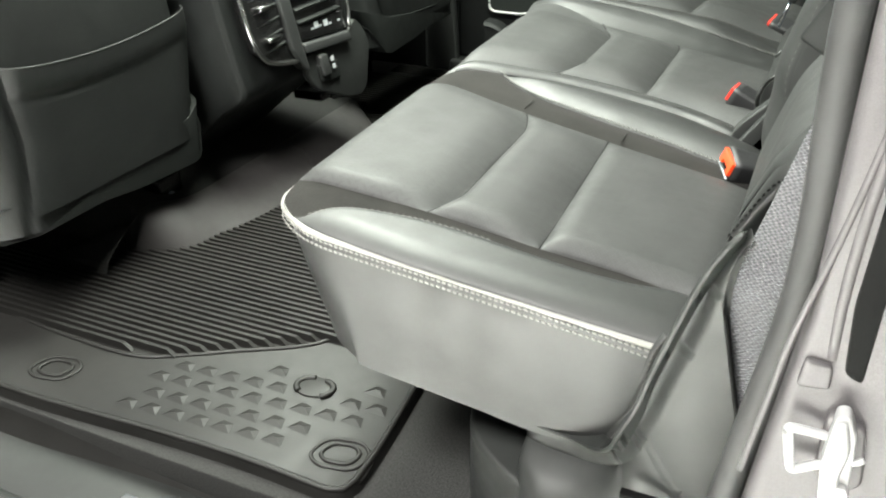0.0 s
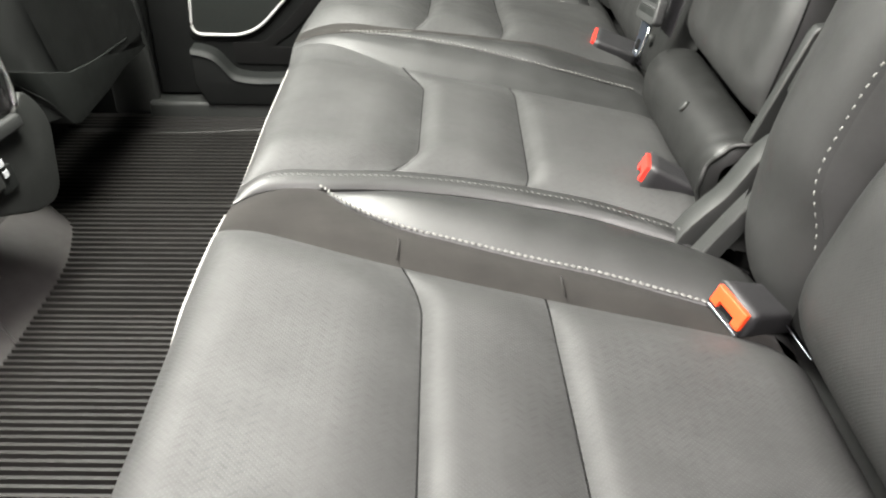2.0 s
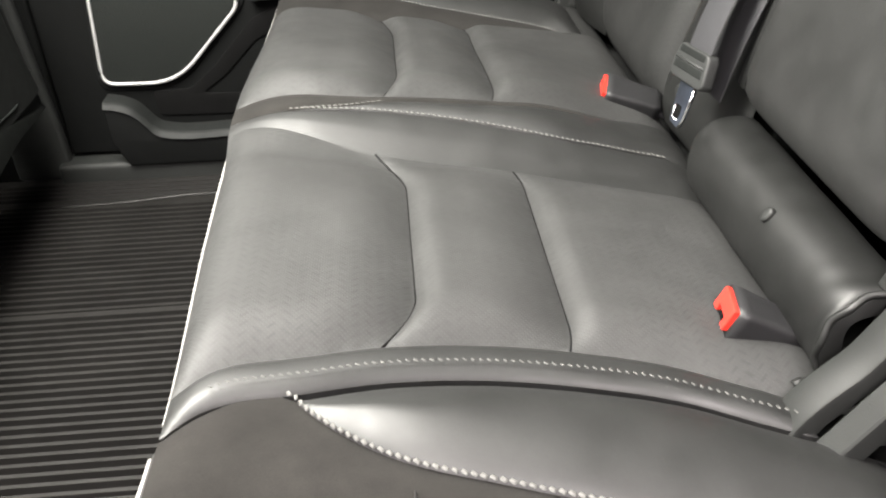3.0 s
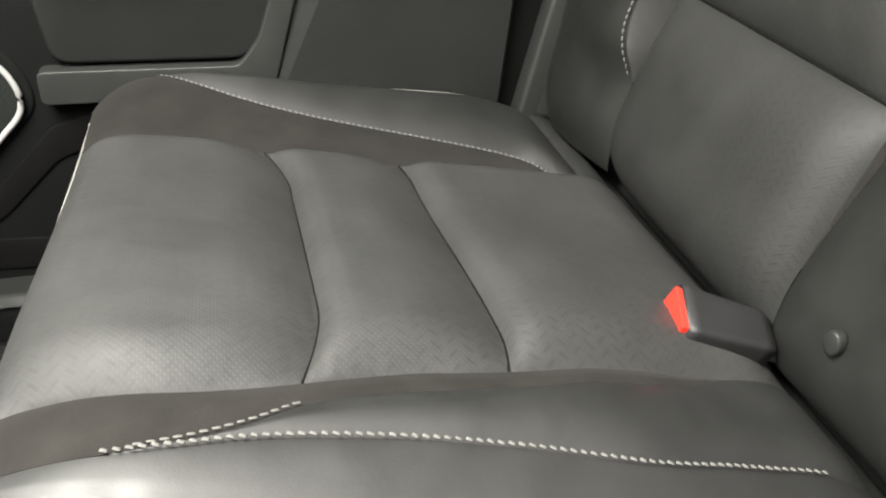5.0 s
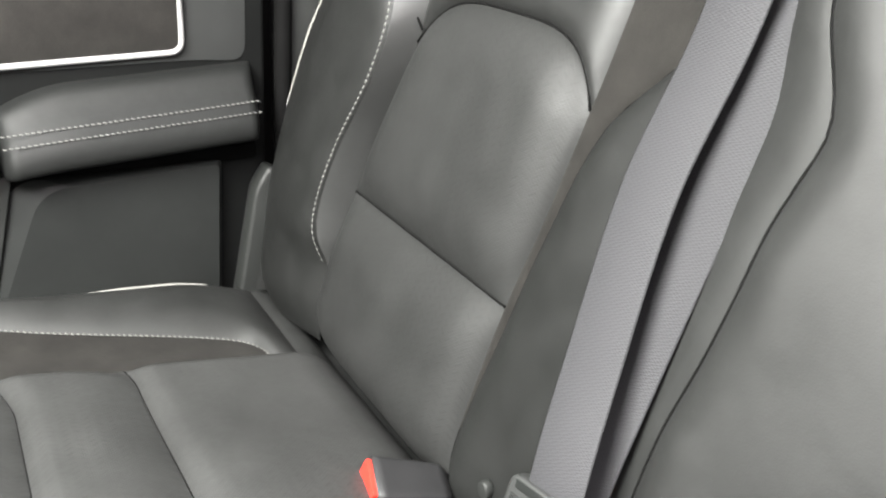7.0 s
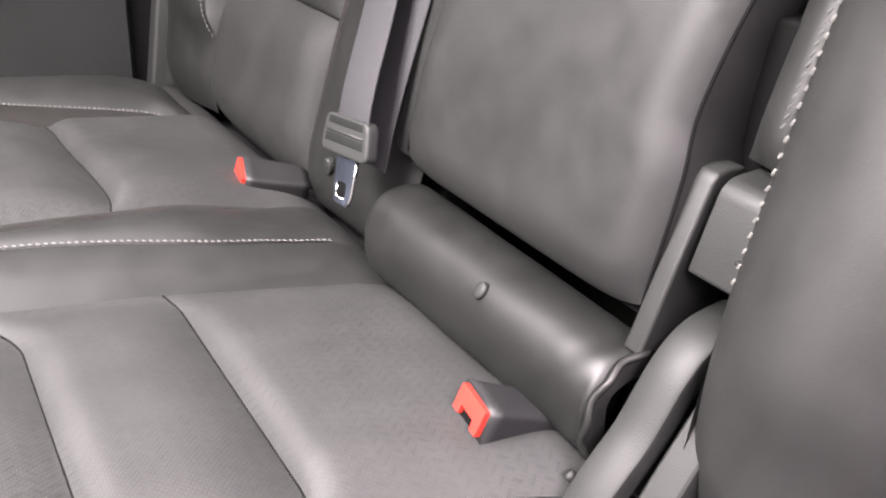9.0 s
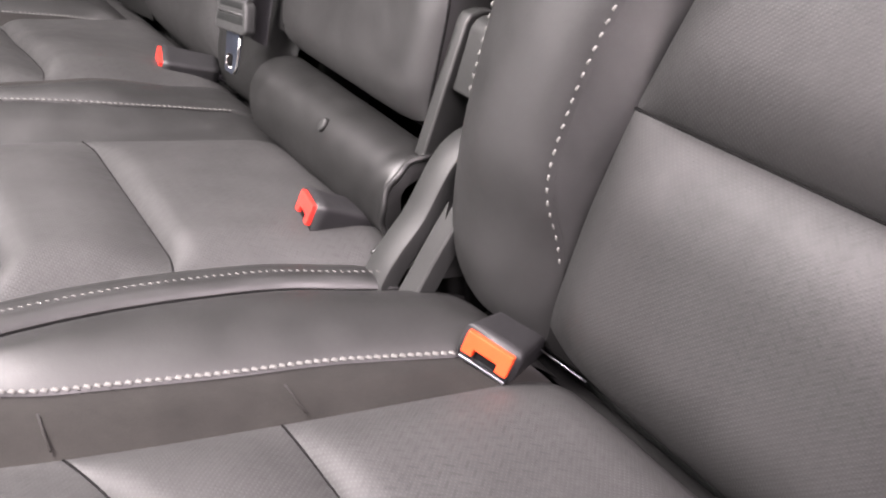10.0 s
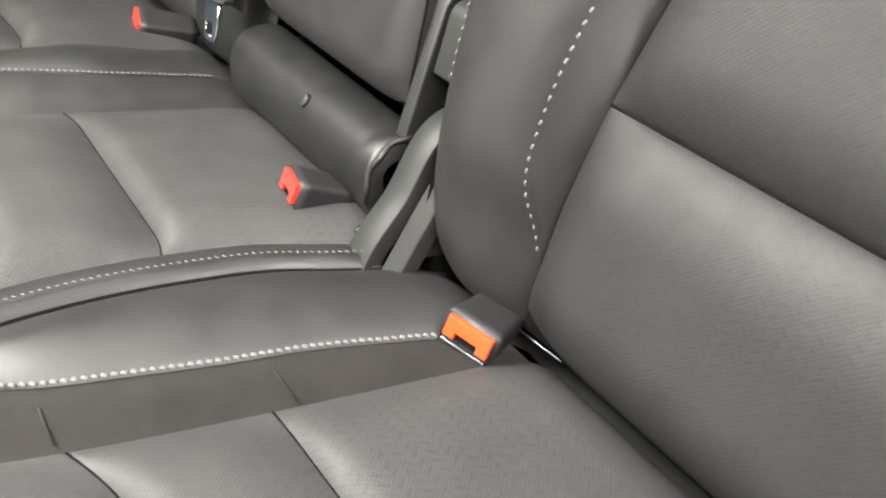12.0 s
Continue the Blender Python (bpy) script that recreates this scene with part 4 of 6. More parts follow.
def hinge_covers():
    plate = thing("hinge_cover", (0.20, -0.20, 0.33), "black plastic hinge cover between two seat backs", "hinge cover")
    # arms that rise from the cushion gap
    arms = (
        (-0.220, 0.0150, [(0.122, 0.315), (0.140, 0.352), (0.158, 0.374), (0.172, 0.389), (0.185, 0.410), (0.197, 0.429), (0.210, 0.442), (0.224, 0.449), (0.255, 0.452)]),
        (-0.2535, 0.0115, [(0.128, 0.315), (0.153, 0.352), (0.170, 0.378), (0.186, 0.401), (0.200, 0.420), (0.214, 0.433), (0.245, 0.441)]),
    )
    for y, w, line in arms:
        path = spline([(x, y, z) for x, z in line], 24)
        bm = bmesh.new()
        rings = []
        for k, p in enumerate(path):
            t = (path[min(k + 1, 24)] - path[max(k - 1, 0)]).normalized()
            n = Vector((0, 1, 0)).cross(t).normalized()
            d = 0.016
            rings.append([bm.verts.new(p + Vector((0, sy * w, 0)) + n * sd) for sy, sd in ((-1, 0.0035), (-0.94, 0.0012), (-0.80, 0.0), (0.80, 0.0), (0.94, 0.0012), (1, 0.0035), (1, d), (-1, d))])
        for a, b in zip(rings, rings[1:]):
            for k in range(8):
                bm.faces.new((a[k], a[(k + 1) % 8], b[(k + 1) % 8], b[k]))
        bm.faces.new(rings[0])
        bm.faces.new(rings[-1])
        part("arm", bm, M_PLASTIC, plate, "curved plastic arm").data.set_sharp_from_angle(angle=0.6)
    side = [(0.195, 0.4245), (0.2335, 0.531), (0.238, 0.5365), (0.248, 0.538), (0.262, 0.536), (0.262, 0.42)]
    part("side_plate", prism(side, "y", -0.1985, -0.1845, 0.0025, 3), M_PLASTIC, plate, "flat plastic side plate")
    blk = rounded([(0.2185, 0.480), (0.2345, 0.530), (0.242, 0.536), (0.285, 0.536), (0.285, 0.478)], 0.004, 3)
    part("block", prism(blk, "y", -0.238, -0.2035, 0.005, 3), M_PLASTIC, plate, "rounded plastic block")
    # black boxes standing in for the deep shade of the hinge gap
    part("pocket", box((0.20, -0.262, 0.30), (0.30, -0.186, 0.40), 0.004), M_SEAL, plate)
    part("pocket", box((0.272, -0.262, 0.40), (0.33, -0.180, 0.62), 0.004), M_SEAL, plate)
    return plate


seat_back_near(near_seat)
seat_back_far(wide_seat)
centre_back(wide_seat)
armrest_roll(wide_seat)
hinge_covers()


# ---- belts and buckles ----
def buckle(origin, axis, width, label, red, w=0.046, h=0.027, l=0.072):
    """A belt buckle: origin is the middle of its release face, axis runs to its root."""
    m = frame_of(origin, axis, width)
    ob = thing("seat_belt_buckle", origin, label, "seat belt buckle", "seat belt buckles")

    def body(u, v):
        a = 2 * math.pi * v
        t = u
        hw = w / 2 * (1 - 0.16 * t)
        hh = h / 2 * (1 - 0.10 * t)
        c, s = math.cos(a), math.sin(a)
        e = 0.32
        yy = hw * math.copysign(abs(c) ** e, c)
        zz = hh * math.copysign(abs(s) ** e, s)
        return m @ Vector((l * t, yy, zz)), (t * l, v * 0.1)

    bm = grid(body, 8, 40, 0.0)
    ring = [v for v in bm.verts]
    bmesh.ops.remove_doubles(bm, verts=ring, dist=1e-5)
    holes = [e for e in bm.edges if e.is_boundary]
    bmesh.ops.holes_fill(bm, edges=holes, sides=60)
    shell = part("housing", bm, M_BUCKLE, ob, "grained black housing")
    # release button: a bar with two legs round the slot
    k = w / 2 - 0.004
    t = h / 2 - 0.0035
    out = [(-k, -t * 0.75), (-k * 0.5, -t * 0.75), (-k * 0.5, -t * 0.15), (k * 0.5, -t * 0.15), (k * 0.5, -t * 0.75), (k, -t * 0.75), (k, t), (-k, t)]
    part("release_button", moved(prism(out, "x", -0.0045, 0.002, 0.0012), m), red, shell, "bright red release button", smooth=False)
    part("slot", moved(box((-0.0012, -k * 0.48, -t * 0.8), (0.001, k * 0.48, -t * 0.12), 0.0004), m), M_SEAL, shell)
    part("tongue_guide", moved(box((-0.003, -k, -h / 2 + 0.0006), (0.002, k, -h / 2 + 0.0028), 0.0006), m), M_STEEL, shell, "thin steel guide edge")
    part("stalk", moved(box((l - 0.004, -0.014, -0.005), (l + 0.05, 0.014, 0.004), 0.002), m), M_WEB, ob, "webbing stalk")
    return ob


buckle((0.148, -0.361, 0.354), (0.86, 0.40, -0.28), (-0.016, 0.04, 0.009), "black belt buckle with orange-red button on the near cushion", M_RED2)
buckle((0.1214, -0.1315, 0.3675), (0.89, -0.16, -0.40), (0.16, 0.98, 0.0), "black belt buckle with red button on the centre place", M_RED, 0.042, 0.029, 0.074)
buckle((0.130, 0.303, 0.366), (0.94, -0.20, -0.28), (0.22, 0.92, 0.25), "black belt buckle with red button on the far place", M_RED, 0.045, 0.030, 0.068)


def strap(points, width_dirs, w, n, name, mat, parent, label="", thick=0.0016):
    """Webbing along points, across width_dirs."""
    pts = spline(points, n)
    dirs = spline(width_dirs, n)
    ls = [0.0]
    for a, b in zip(pts, pts[1:]):
        ls.append(ls[-1] + (b - a).length)
    bm = bmesh.new()
    layer = bm.loops.layers.uv.new("UVMap")
    uvs = {}
    cols = []
    for i, (p, d) in enumerate(zip(pts, dirs)):
        d = d.normalized()
        t = (pts[min(i + 1, n)] - pts[max(i - 1, 0)]).normalized()
        nn = t.cross(d).normalized()
        row = []
        for s, h in ((-1, 0), (-0.94, 1), (-0.4, 1), (0.4, 1), (0.94, 1), (1, 0), (0.94, -1), (-0.94, -1)):
            v = bm.verts.new(p + d * s * w / 2 + nn * h * thick / 2)
            uvs[v] = (s * w / 2, ls[i])
            row.append(v)
        cols.append(row)
    for a, b in zip(cols, cols[1:]):
        for k in range(8):
            f = bm.faces.new((a[k], a[(k + 1) % 8], b[(k + 1) % 8], b[k]))
            for loop in f.loops:
                loop[layer].uv = uvs[loop.vert]
    return part(name, bm, mat, parent, label)


def centre_belt():
    belt = thing("centre_seat_belt", (0.16, 0.13, 0.42), "grey centre seat belt with black slider and steel tongue", "seat belt")
    pts = [(0.1675, 0.1185, 0.469), (0.1705, 0.1202, 0.486), (0.205, 0.139, 0.56), (0.250, 0.156, 0.67), (0.288, 0.154, 0.76), (0.345, 0.150, 0.98)]
    dirs = [(0.10, -1, 0.12), (0.10, -1, 0.12), (0.05, -1, 0.08), (0, -1, 0.04), (0, -1, 0.0), (0, -1, 0)]
    strap(pts, dirs, 0.047, 40, "webbing", M_WEB, belt, "grey woven webbing")
    strap([back_at(0.127, z, f) for z, f in ((0.425, 0.026), (0.46, 0.028), (0.55, 0.025), (0.65, 0.019), (0.75, 0.012), (0.85, 0.010), (0.97, 0.010))], [(0.06, -1, 0.02)] * 7, 0.047, 30, "webbing", M_WEB, belt)
    m = frame_of((0.167, 0.122, 0.464), (-0.25, -0.12, -0.95), (0.10, -1, 0.12))
    out = rounded([(-0.017, -0.032), (0.013, -0.036), (0.017, -0.030), (0.017, 0.030), (0.013, 0.036), (-0.017, 0.032)], 0.008, 4)
    slider = part("slider", moved(prism(out, "z", -0.006, 0.0065, 0.004, 3), m), M_GREY, belt, "dark plastic belt slider")
    part("slider_groove", moved(box((-0.001, -0.029, 0.0055), (0.007, 0.029, 0.0069), 0.0006), m), M_DARKTRIM, slider)
    part("slider_ridge", moved(tube([(-0.003, y, 0.0066) for y in (-0.028, 0.0, 0.028)], 0.0012, 8), m), M_GREY, slider)
    part("slider_slot", moved(box((-0.0150, -0.026, 0.0055), (-0.0085, 0.026, 0.0069), 0.0006), m), M_DARKTRIM, slider, "dark webbing slot")
    plate = rounded([(0.016, -0.015), (0.034, -0.014), (0.058, -0.012), (0.060, 0.009), (0.052, 0.014), (0.016, 0.017)], 0.004, 3)
    tongue = part("tongue", moved(prism(plate, "z", -0.0015, 0.0015, 0.0006), m), M_TONGUE, belt, "blue-grey steel tongue")
    part("tongue_hole", moved(prism(rounded([(0.039, -0.0075), (0.052, -0.0075), (0.052, 0.0050), (0.039, 0.0050)], 0.0025, 3), "z", 0.0012, 0.0021, 0.0003), m), M_SEAL, tongue, "dark hole in the tongue")
    part("tongue_edge", moved(tube([(0.018, 0.0165, 0.0008), (0.034, 0.0152, 0.0008), (0.051, 0.0138, 0.0008), (0.0585, 0.0085, 0.0008)], 0.0014, 8), m), M_CHROME, tongue, "polished tongue edge")
    part("tongue_edge", moved(tube([(0.040, -0.0088, 0.0010), (0.050, -0.0088, 0.0010), (0.0535, -0.0070, 0.0010), (0.0535, 0.0040, 0.0010)], 0.0009, 8), m), M_CHROME, tongue)
    return belt


def near_belt():
    belt = thing("outer_seat_belt", (0.215, -0.80, 0.33), "light grey woven seat belt hanging beside the door opening", "seat belt")
    pts = [(0.243, -0.814, 0.30), (0.234, -0.814, 0.36), (0.2235, -0.814, 0.43), (0.2255, -0.814, 0.457), (0.2385, -0.808, 0.51), (0.252, -0.797, 0.56), (0.276, -0.791, 0.66), (0.325, -0.79, 1.0)]
    dirs = [(1, -0.3, -0.1)] * 8
    strap(pts, dirs, 0.047, 60, "webbing", M_WEB_NEAR, belt, "light grey woven webbing")
    m = frame_of((0.239, -0.796, 0.612), (0.45, -0.15, 0.88), (0.9, -0.2, -0.4))
    part("tongue", moved(prism(rounded([(-0.004, -0.006), (0.046, -0.006), (0.046, 0.004), (-0.004, 0.004)], 0.002, 3), "z", 0.004, 0.008, 0.001), m), M_TONGUE, belt, "bright steel tongue")
    part("tongue_cover", moved(box((-0.008, -0.026, -0.006), (0.030, 0.010, 0.004), 0.003), m), M_DARKTRIM, belt, "black plastic tongue cover")
    part("tongue_loop", moved(tube([(0.006, -0.018, 0.005), (0.020, -0.018, 0.005), (0.020, -0.009, 0.005), (0.006, -0.009, 0.005)], 0.0014, 6, True), m), M_TONGUE, belt)
    return belt


centre_belt()
near_belt()


# ---- floor, mats ----
FLOOR = 0.062


def structure(name, bm, mat, label, category, smooth=True):
    return tagged(part(name, bm, mat, None, "", smooth), label, category, "", "structure")


structure("floor", box((-1.75, -0.80, FLOOR - 0.06), (0.5, 0.83, FLOOR - 0.012), 0.002), M_CARPET, "dark carpeted cab floor under the mats", "floor")


def hump_edge(y):
    return curve([(-0.50, -0.90), (-0.46, -0.865), (-0.413, -0.726), (-0.32, -0.672), (-0.213, -0.644), (0.0, -0.640), (0.20, -0.665), (0.286, -0.715), (0.33, -0.80), (0.36, -0.90)])(y)


def rib_ends(y):
    x0 = -1.02
    if -0.50 < y < 0.36:
        x0 = max(x0, hump_edge(y) - 0.012)
    x1 = -0.14
    if y < -0.526:
        x1 = lerp(-0.339, -0.536, (-0.526 - y) / 0.129)
    if y > 0.62:
        x1 = -0.30
    return x0, x1


def floor_mat():
    mat = thing("floor_mat", (-0.5, 0.0, FLOOR - 0.012), "black rubber floor mat with ribs, raised lip and moulded corner marks", "floor mat")
    sheet = rounded([(-1.05, -0.785), (-0.91, -0.785), (-0.63, -0.786), (-0.45, -0.775), (-0.174, -0.772), (-0.160, -0.745), (-0.183, -0.55), (-0.12, -0.45), (-0.12, 0.74), (-1.05, 0.76)], 0.03, 4)
    part("sheet", prism(sheet, "z", FLOOR - 0.011, FLOOR, 0.003), M_RUBBER, mat, "black moulded rubber sheet")
    # raised lip towards the door sill and along the rear edge
    lip = [Vector((x, y, FLOOR + 0.001)) for x, y in [(-1.05, -0.785), (-0.91, -0.785), (-0.80, -0.7855), (-0.63, -0.786), (-0.54, -0.781), (-0.45, -0.775), (-0.34, -0.771), (-0.26, -0.772)] + rounded([(-0.26, -0.772), (-0.166, -0.776), (-0.183, -0.55)], [0.0, 0.03, 0.0], 8)[9:18] + [(-0.169, -0.70), (-0.183, -0.55)]]
    lip = spline(lip, 60)
    part("lip", tube(lip, 0.0042, 8, False, 0.9), M_RUBBER, mat, "raised rubber lip")

    def wall(u, v):
        k = min(int(u * 60), 60)
        t = (lip[min(k + 1, 60)] - lip[max(k - 1, 0)]).normalized()
        out = Vector((t.y, -t.x, 0))
        return lip[k] + out * (0.003 + 0.030 * v ** 1.4) + Vector((0, 0, 0.001 - 0.054 * v)), (u, v * 0.06)

    part("outer_wall", grid(wall, 60, 6, 0.0), M_RUBBER, mat, "sloping rubber side wall")
    # border of the ribbed field
    for pts in ([(-0.88, -0.648), (-0.70, -0.664), (-0.56, -0.660), (-0.515, -0.637), (-0.44, -0.592), (-0.365, -0.547), (-0.341, -0.520), (-0.318, -0.45), (-0.30, -0.40)], [(-0.88, 0.645), (-0.60, 0.650), (-0.45, 0.665), (-0.33, 0.640)]):
        part("border", tube(spline([(x, y, FLOOR + 0.001) for x, y in pts], 40), 0.0035, 8, False, 0.8), M_RUBBER, mat)
    y = -0.654
    while y < 0.63:
        x0, x1 = rib_ends(y)
        if y < -0.648:
            x1 = -0.585
        if x1 - x0 > 0.05:
            w = 0.0038
            rib = prism([(y - w, FLOOR - 0.001), (y + w, FLOOR - 0.001), (y + w * 0.7, FLOOR + 0.011), (y - w * 0.7, FLOOR + 0.011)], "x", x0, x1, 0)
            for v in rib.verts:
                if v.co.x > x1 - 0.001 and v.co.z > FLOOR + 0.005:
                    v.co.x -= 0.016
            part("rib", rib, M_RUBBER, mat, smooth=False)
        y += 0.0122 if y < 0.0 else 0.0150
    for y in (0.675, 0.69, 0.705, 0.72):
        part("rib", prism([(y - 0.004, FLOOR - 0.001), (y + 0.004, FLOOR - 0.001), (y + 0.002, FLOOR + 0.006), (y - 0.002, FLOOR + 0.006)], "x", -0.87, -0.30, 0), M_RUBBER, mat, smooth=False)
    # break between two fields of ribs
    part("cross_bar", prism([(0.322, FLOOR - 0.001), (0.338, FLOOR - 0.001), (0.336, FLOOR + 0.008), (0.324, FLOOR + 0.008)], "x", -0.80, -0.14, 0.001), M_RUBBER, mat)
    # moulded rings at the fixing points
    for cx, cy in ((-0.655, -0.728), (-0.206, -0.718)):
        pts = rounded([(cx - 0.036, cy - 0.016), (cx - 0.016, cy - 0.028), (cx + 0.028, cy - 0.020), (cx + 0.036, cy + 0.010), (cx + 0.016, cy + 0.027), (cx - 0.028, cy + 0.019)], 0.02, 4)
        part("moulded_ring", tube([(x, y, FLOOR + 0.001) for x, y in pts], 0.0024, 8, True, 0.6), M_RUBBER, mat)
        inner = [(cx + (x - cx) * 0.66, cy + (y - cy) * 0.66) for x, y in pts]
        part("moulded_ring", tube([(x, y, FLOOR + 0.001) for x, y in inner], 0.0026, 8, True, 0.8), M_RUBBER, mat)
    # raised plain badge
    shield = rounded([(-0.334, -0.625), (-0.322, -0.604), (-0.282, -0.602), (-0.270, -0.621), (-0.290, -0.642), (-0.314, -0.644)], 0.010, 4)
    part("badge_relief", prism(shield, "z", FLOOR - 0.001, FLOOR + 0.0025, 0.0012), M_RUBBER, mat)
    for side in (-1, 1):
        horn = [(-0.302 + side * (0.006 + 0.020 * math.sin(a)), -0.624 + 0.017 * math.cos(a), FLOOR + 0.0030) for a in [lerp(0.1, 2.6, k / 12) for k in range(13)]]
        part("badge_relief", tube(horn, 0.0042, 8, False, 0.7), M_RUBBER, mat)
    # rows of low pyramids
    for i in range(9):
        for j in range(5):
            x, y = -0.51 + 0.036 * i + 0.018 * (j % 2), -0.735 + 0.031 * j + 0.012 * (i - 4) / 4
            if y < -0.752 or (x < -0.40 and y > -0.64) or (abs(x + 0.299) < 0.045 and abs(y + 0.63) < 0.03) or (abs(x + 0.215) < 0.055 and abs(y + 0.722) < 0.04) or x > -0.19:
                continue
            bm = bmesh.new()
            c = [bm.verts.new((x + dx, y + 0.0015, FLOOR + 0.0030)) for dx in (-0.003, 0.003)]
            rim = [bm.verts.new((x + dx, y + dy, FLOOR + 0.0002)) for dx, dy in ((-0.017, -0.007), (0.015, -0.009), (0.009, 0.010), (-0.008, 0.011))]
            for k, q in ((0, (0, 1)), (2, (1, 0))):
                bm.faces.new((rim[k], rim[k + 1], c[q[1]], c[q[0]]))
            bm.faces.new((rim[1], rim[2], c[1]))
            bm.faces.new((rim[3], rim[0], c[0]))
            part("low_pyramid", bm, M_RUBBER, mat, smooth=False)
    return mat


floor_mat()


def tunnel():
    """The moulded hump round the foot of the console."""
    ob = thing("console_hump", (-0.8, -0.05, FLOOR), "smooth dark moulded hump round the console foot", "floor hump")

    def top(x, y):
        e = hump_edge(y)
        side = shoulder(min(y + 0.52, 0.37 - y), 0.11)
        s = min(1.0, max(0.0, (e - x) / (e + 0.775)))
        crown = 0.052 + 0.030 * math.exp(-((y + 0.40) / 0.075) ** 2)
        return FLOOR - 0.004 + side * crown * (1 - (1 - s) ** 1.7) + side * 0.014 * ease01((-0.775 - x) / 0.10)

    def cover(u, v):
        y = lerp(-0.52, 0.37, v)
        x = lerp(-0.790, hump_edge(y), u)
        return (x, y, top(x, y)), (x, y)

    def strip(u, v):
        x, y = lerp(-1.05, -0.770, u), lerp(-0.52, 0.37, v)
        return (x, y, top(x, y) + 0.004 * shoulder((1 - u) * 0.28, 0.01) - 0.001), (x, y)

    part("cover", grid(cover, 30, 60, 0.2), M_HUMP, ob, "smooth rubber cover")
    part("carpet_strip", grid(strip, 16, 50, 0.0), M_CARPET, ob, "dark grey carpet strip")
    fold = [(x, y, top(x, y) + 0.001) for x, y in ((-0.755, 0.006), (-0.738, 0.010), (-0.70, -0.015), (-0.665, -0.042), (-0.650, -0.055))]
    part("cover_fold", tube(spline(fold, 20), 0.0022, 6), M_HUMP, ob)
    return ob


tunnel()


# ---- storage foot below the near cushion ----
def seat_foot():
    ob = thing("seat_foot_cover", (0.0, -0.64, FLOOR), "rounded black plastic foot cover below the near cushion", "seat base")
    out = rounded([(-0.070, -0.60), (-0.048, -0.700), (-0.028, -0.735), (0.022, -0.772), (0.068, -0.790), (0.20, -0.790), (0.20, -0.50), (-0.050, -0.50)], 0.03, 6)
    part("housing", prism(out, "z", FLOOR - 0.012, 0.163, 0.007, 3), M_PLASTIC, ob)
    return ob


seat_foot()


def seat_frame():
    ob = thing("bench_support", (0.1, 0.0, FLOOR), "dark steel bench frame under the rear cushions", "seat base")
    for y in (-0.42, 0.25, 0.62):
        part("leg", box((0.0, y - 0.02, FLOOR - 0.012), (0.12, y + 0.02, 0.23), 0.006), M_SEAL, ob)
    part("storage_tray", box((-0.05, -0.40, FLOOR - 0.01), (0.22, 0.70, 0.17), 0.01), M_DARKTRIM, ob)
    return ob


seat_frame()


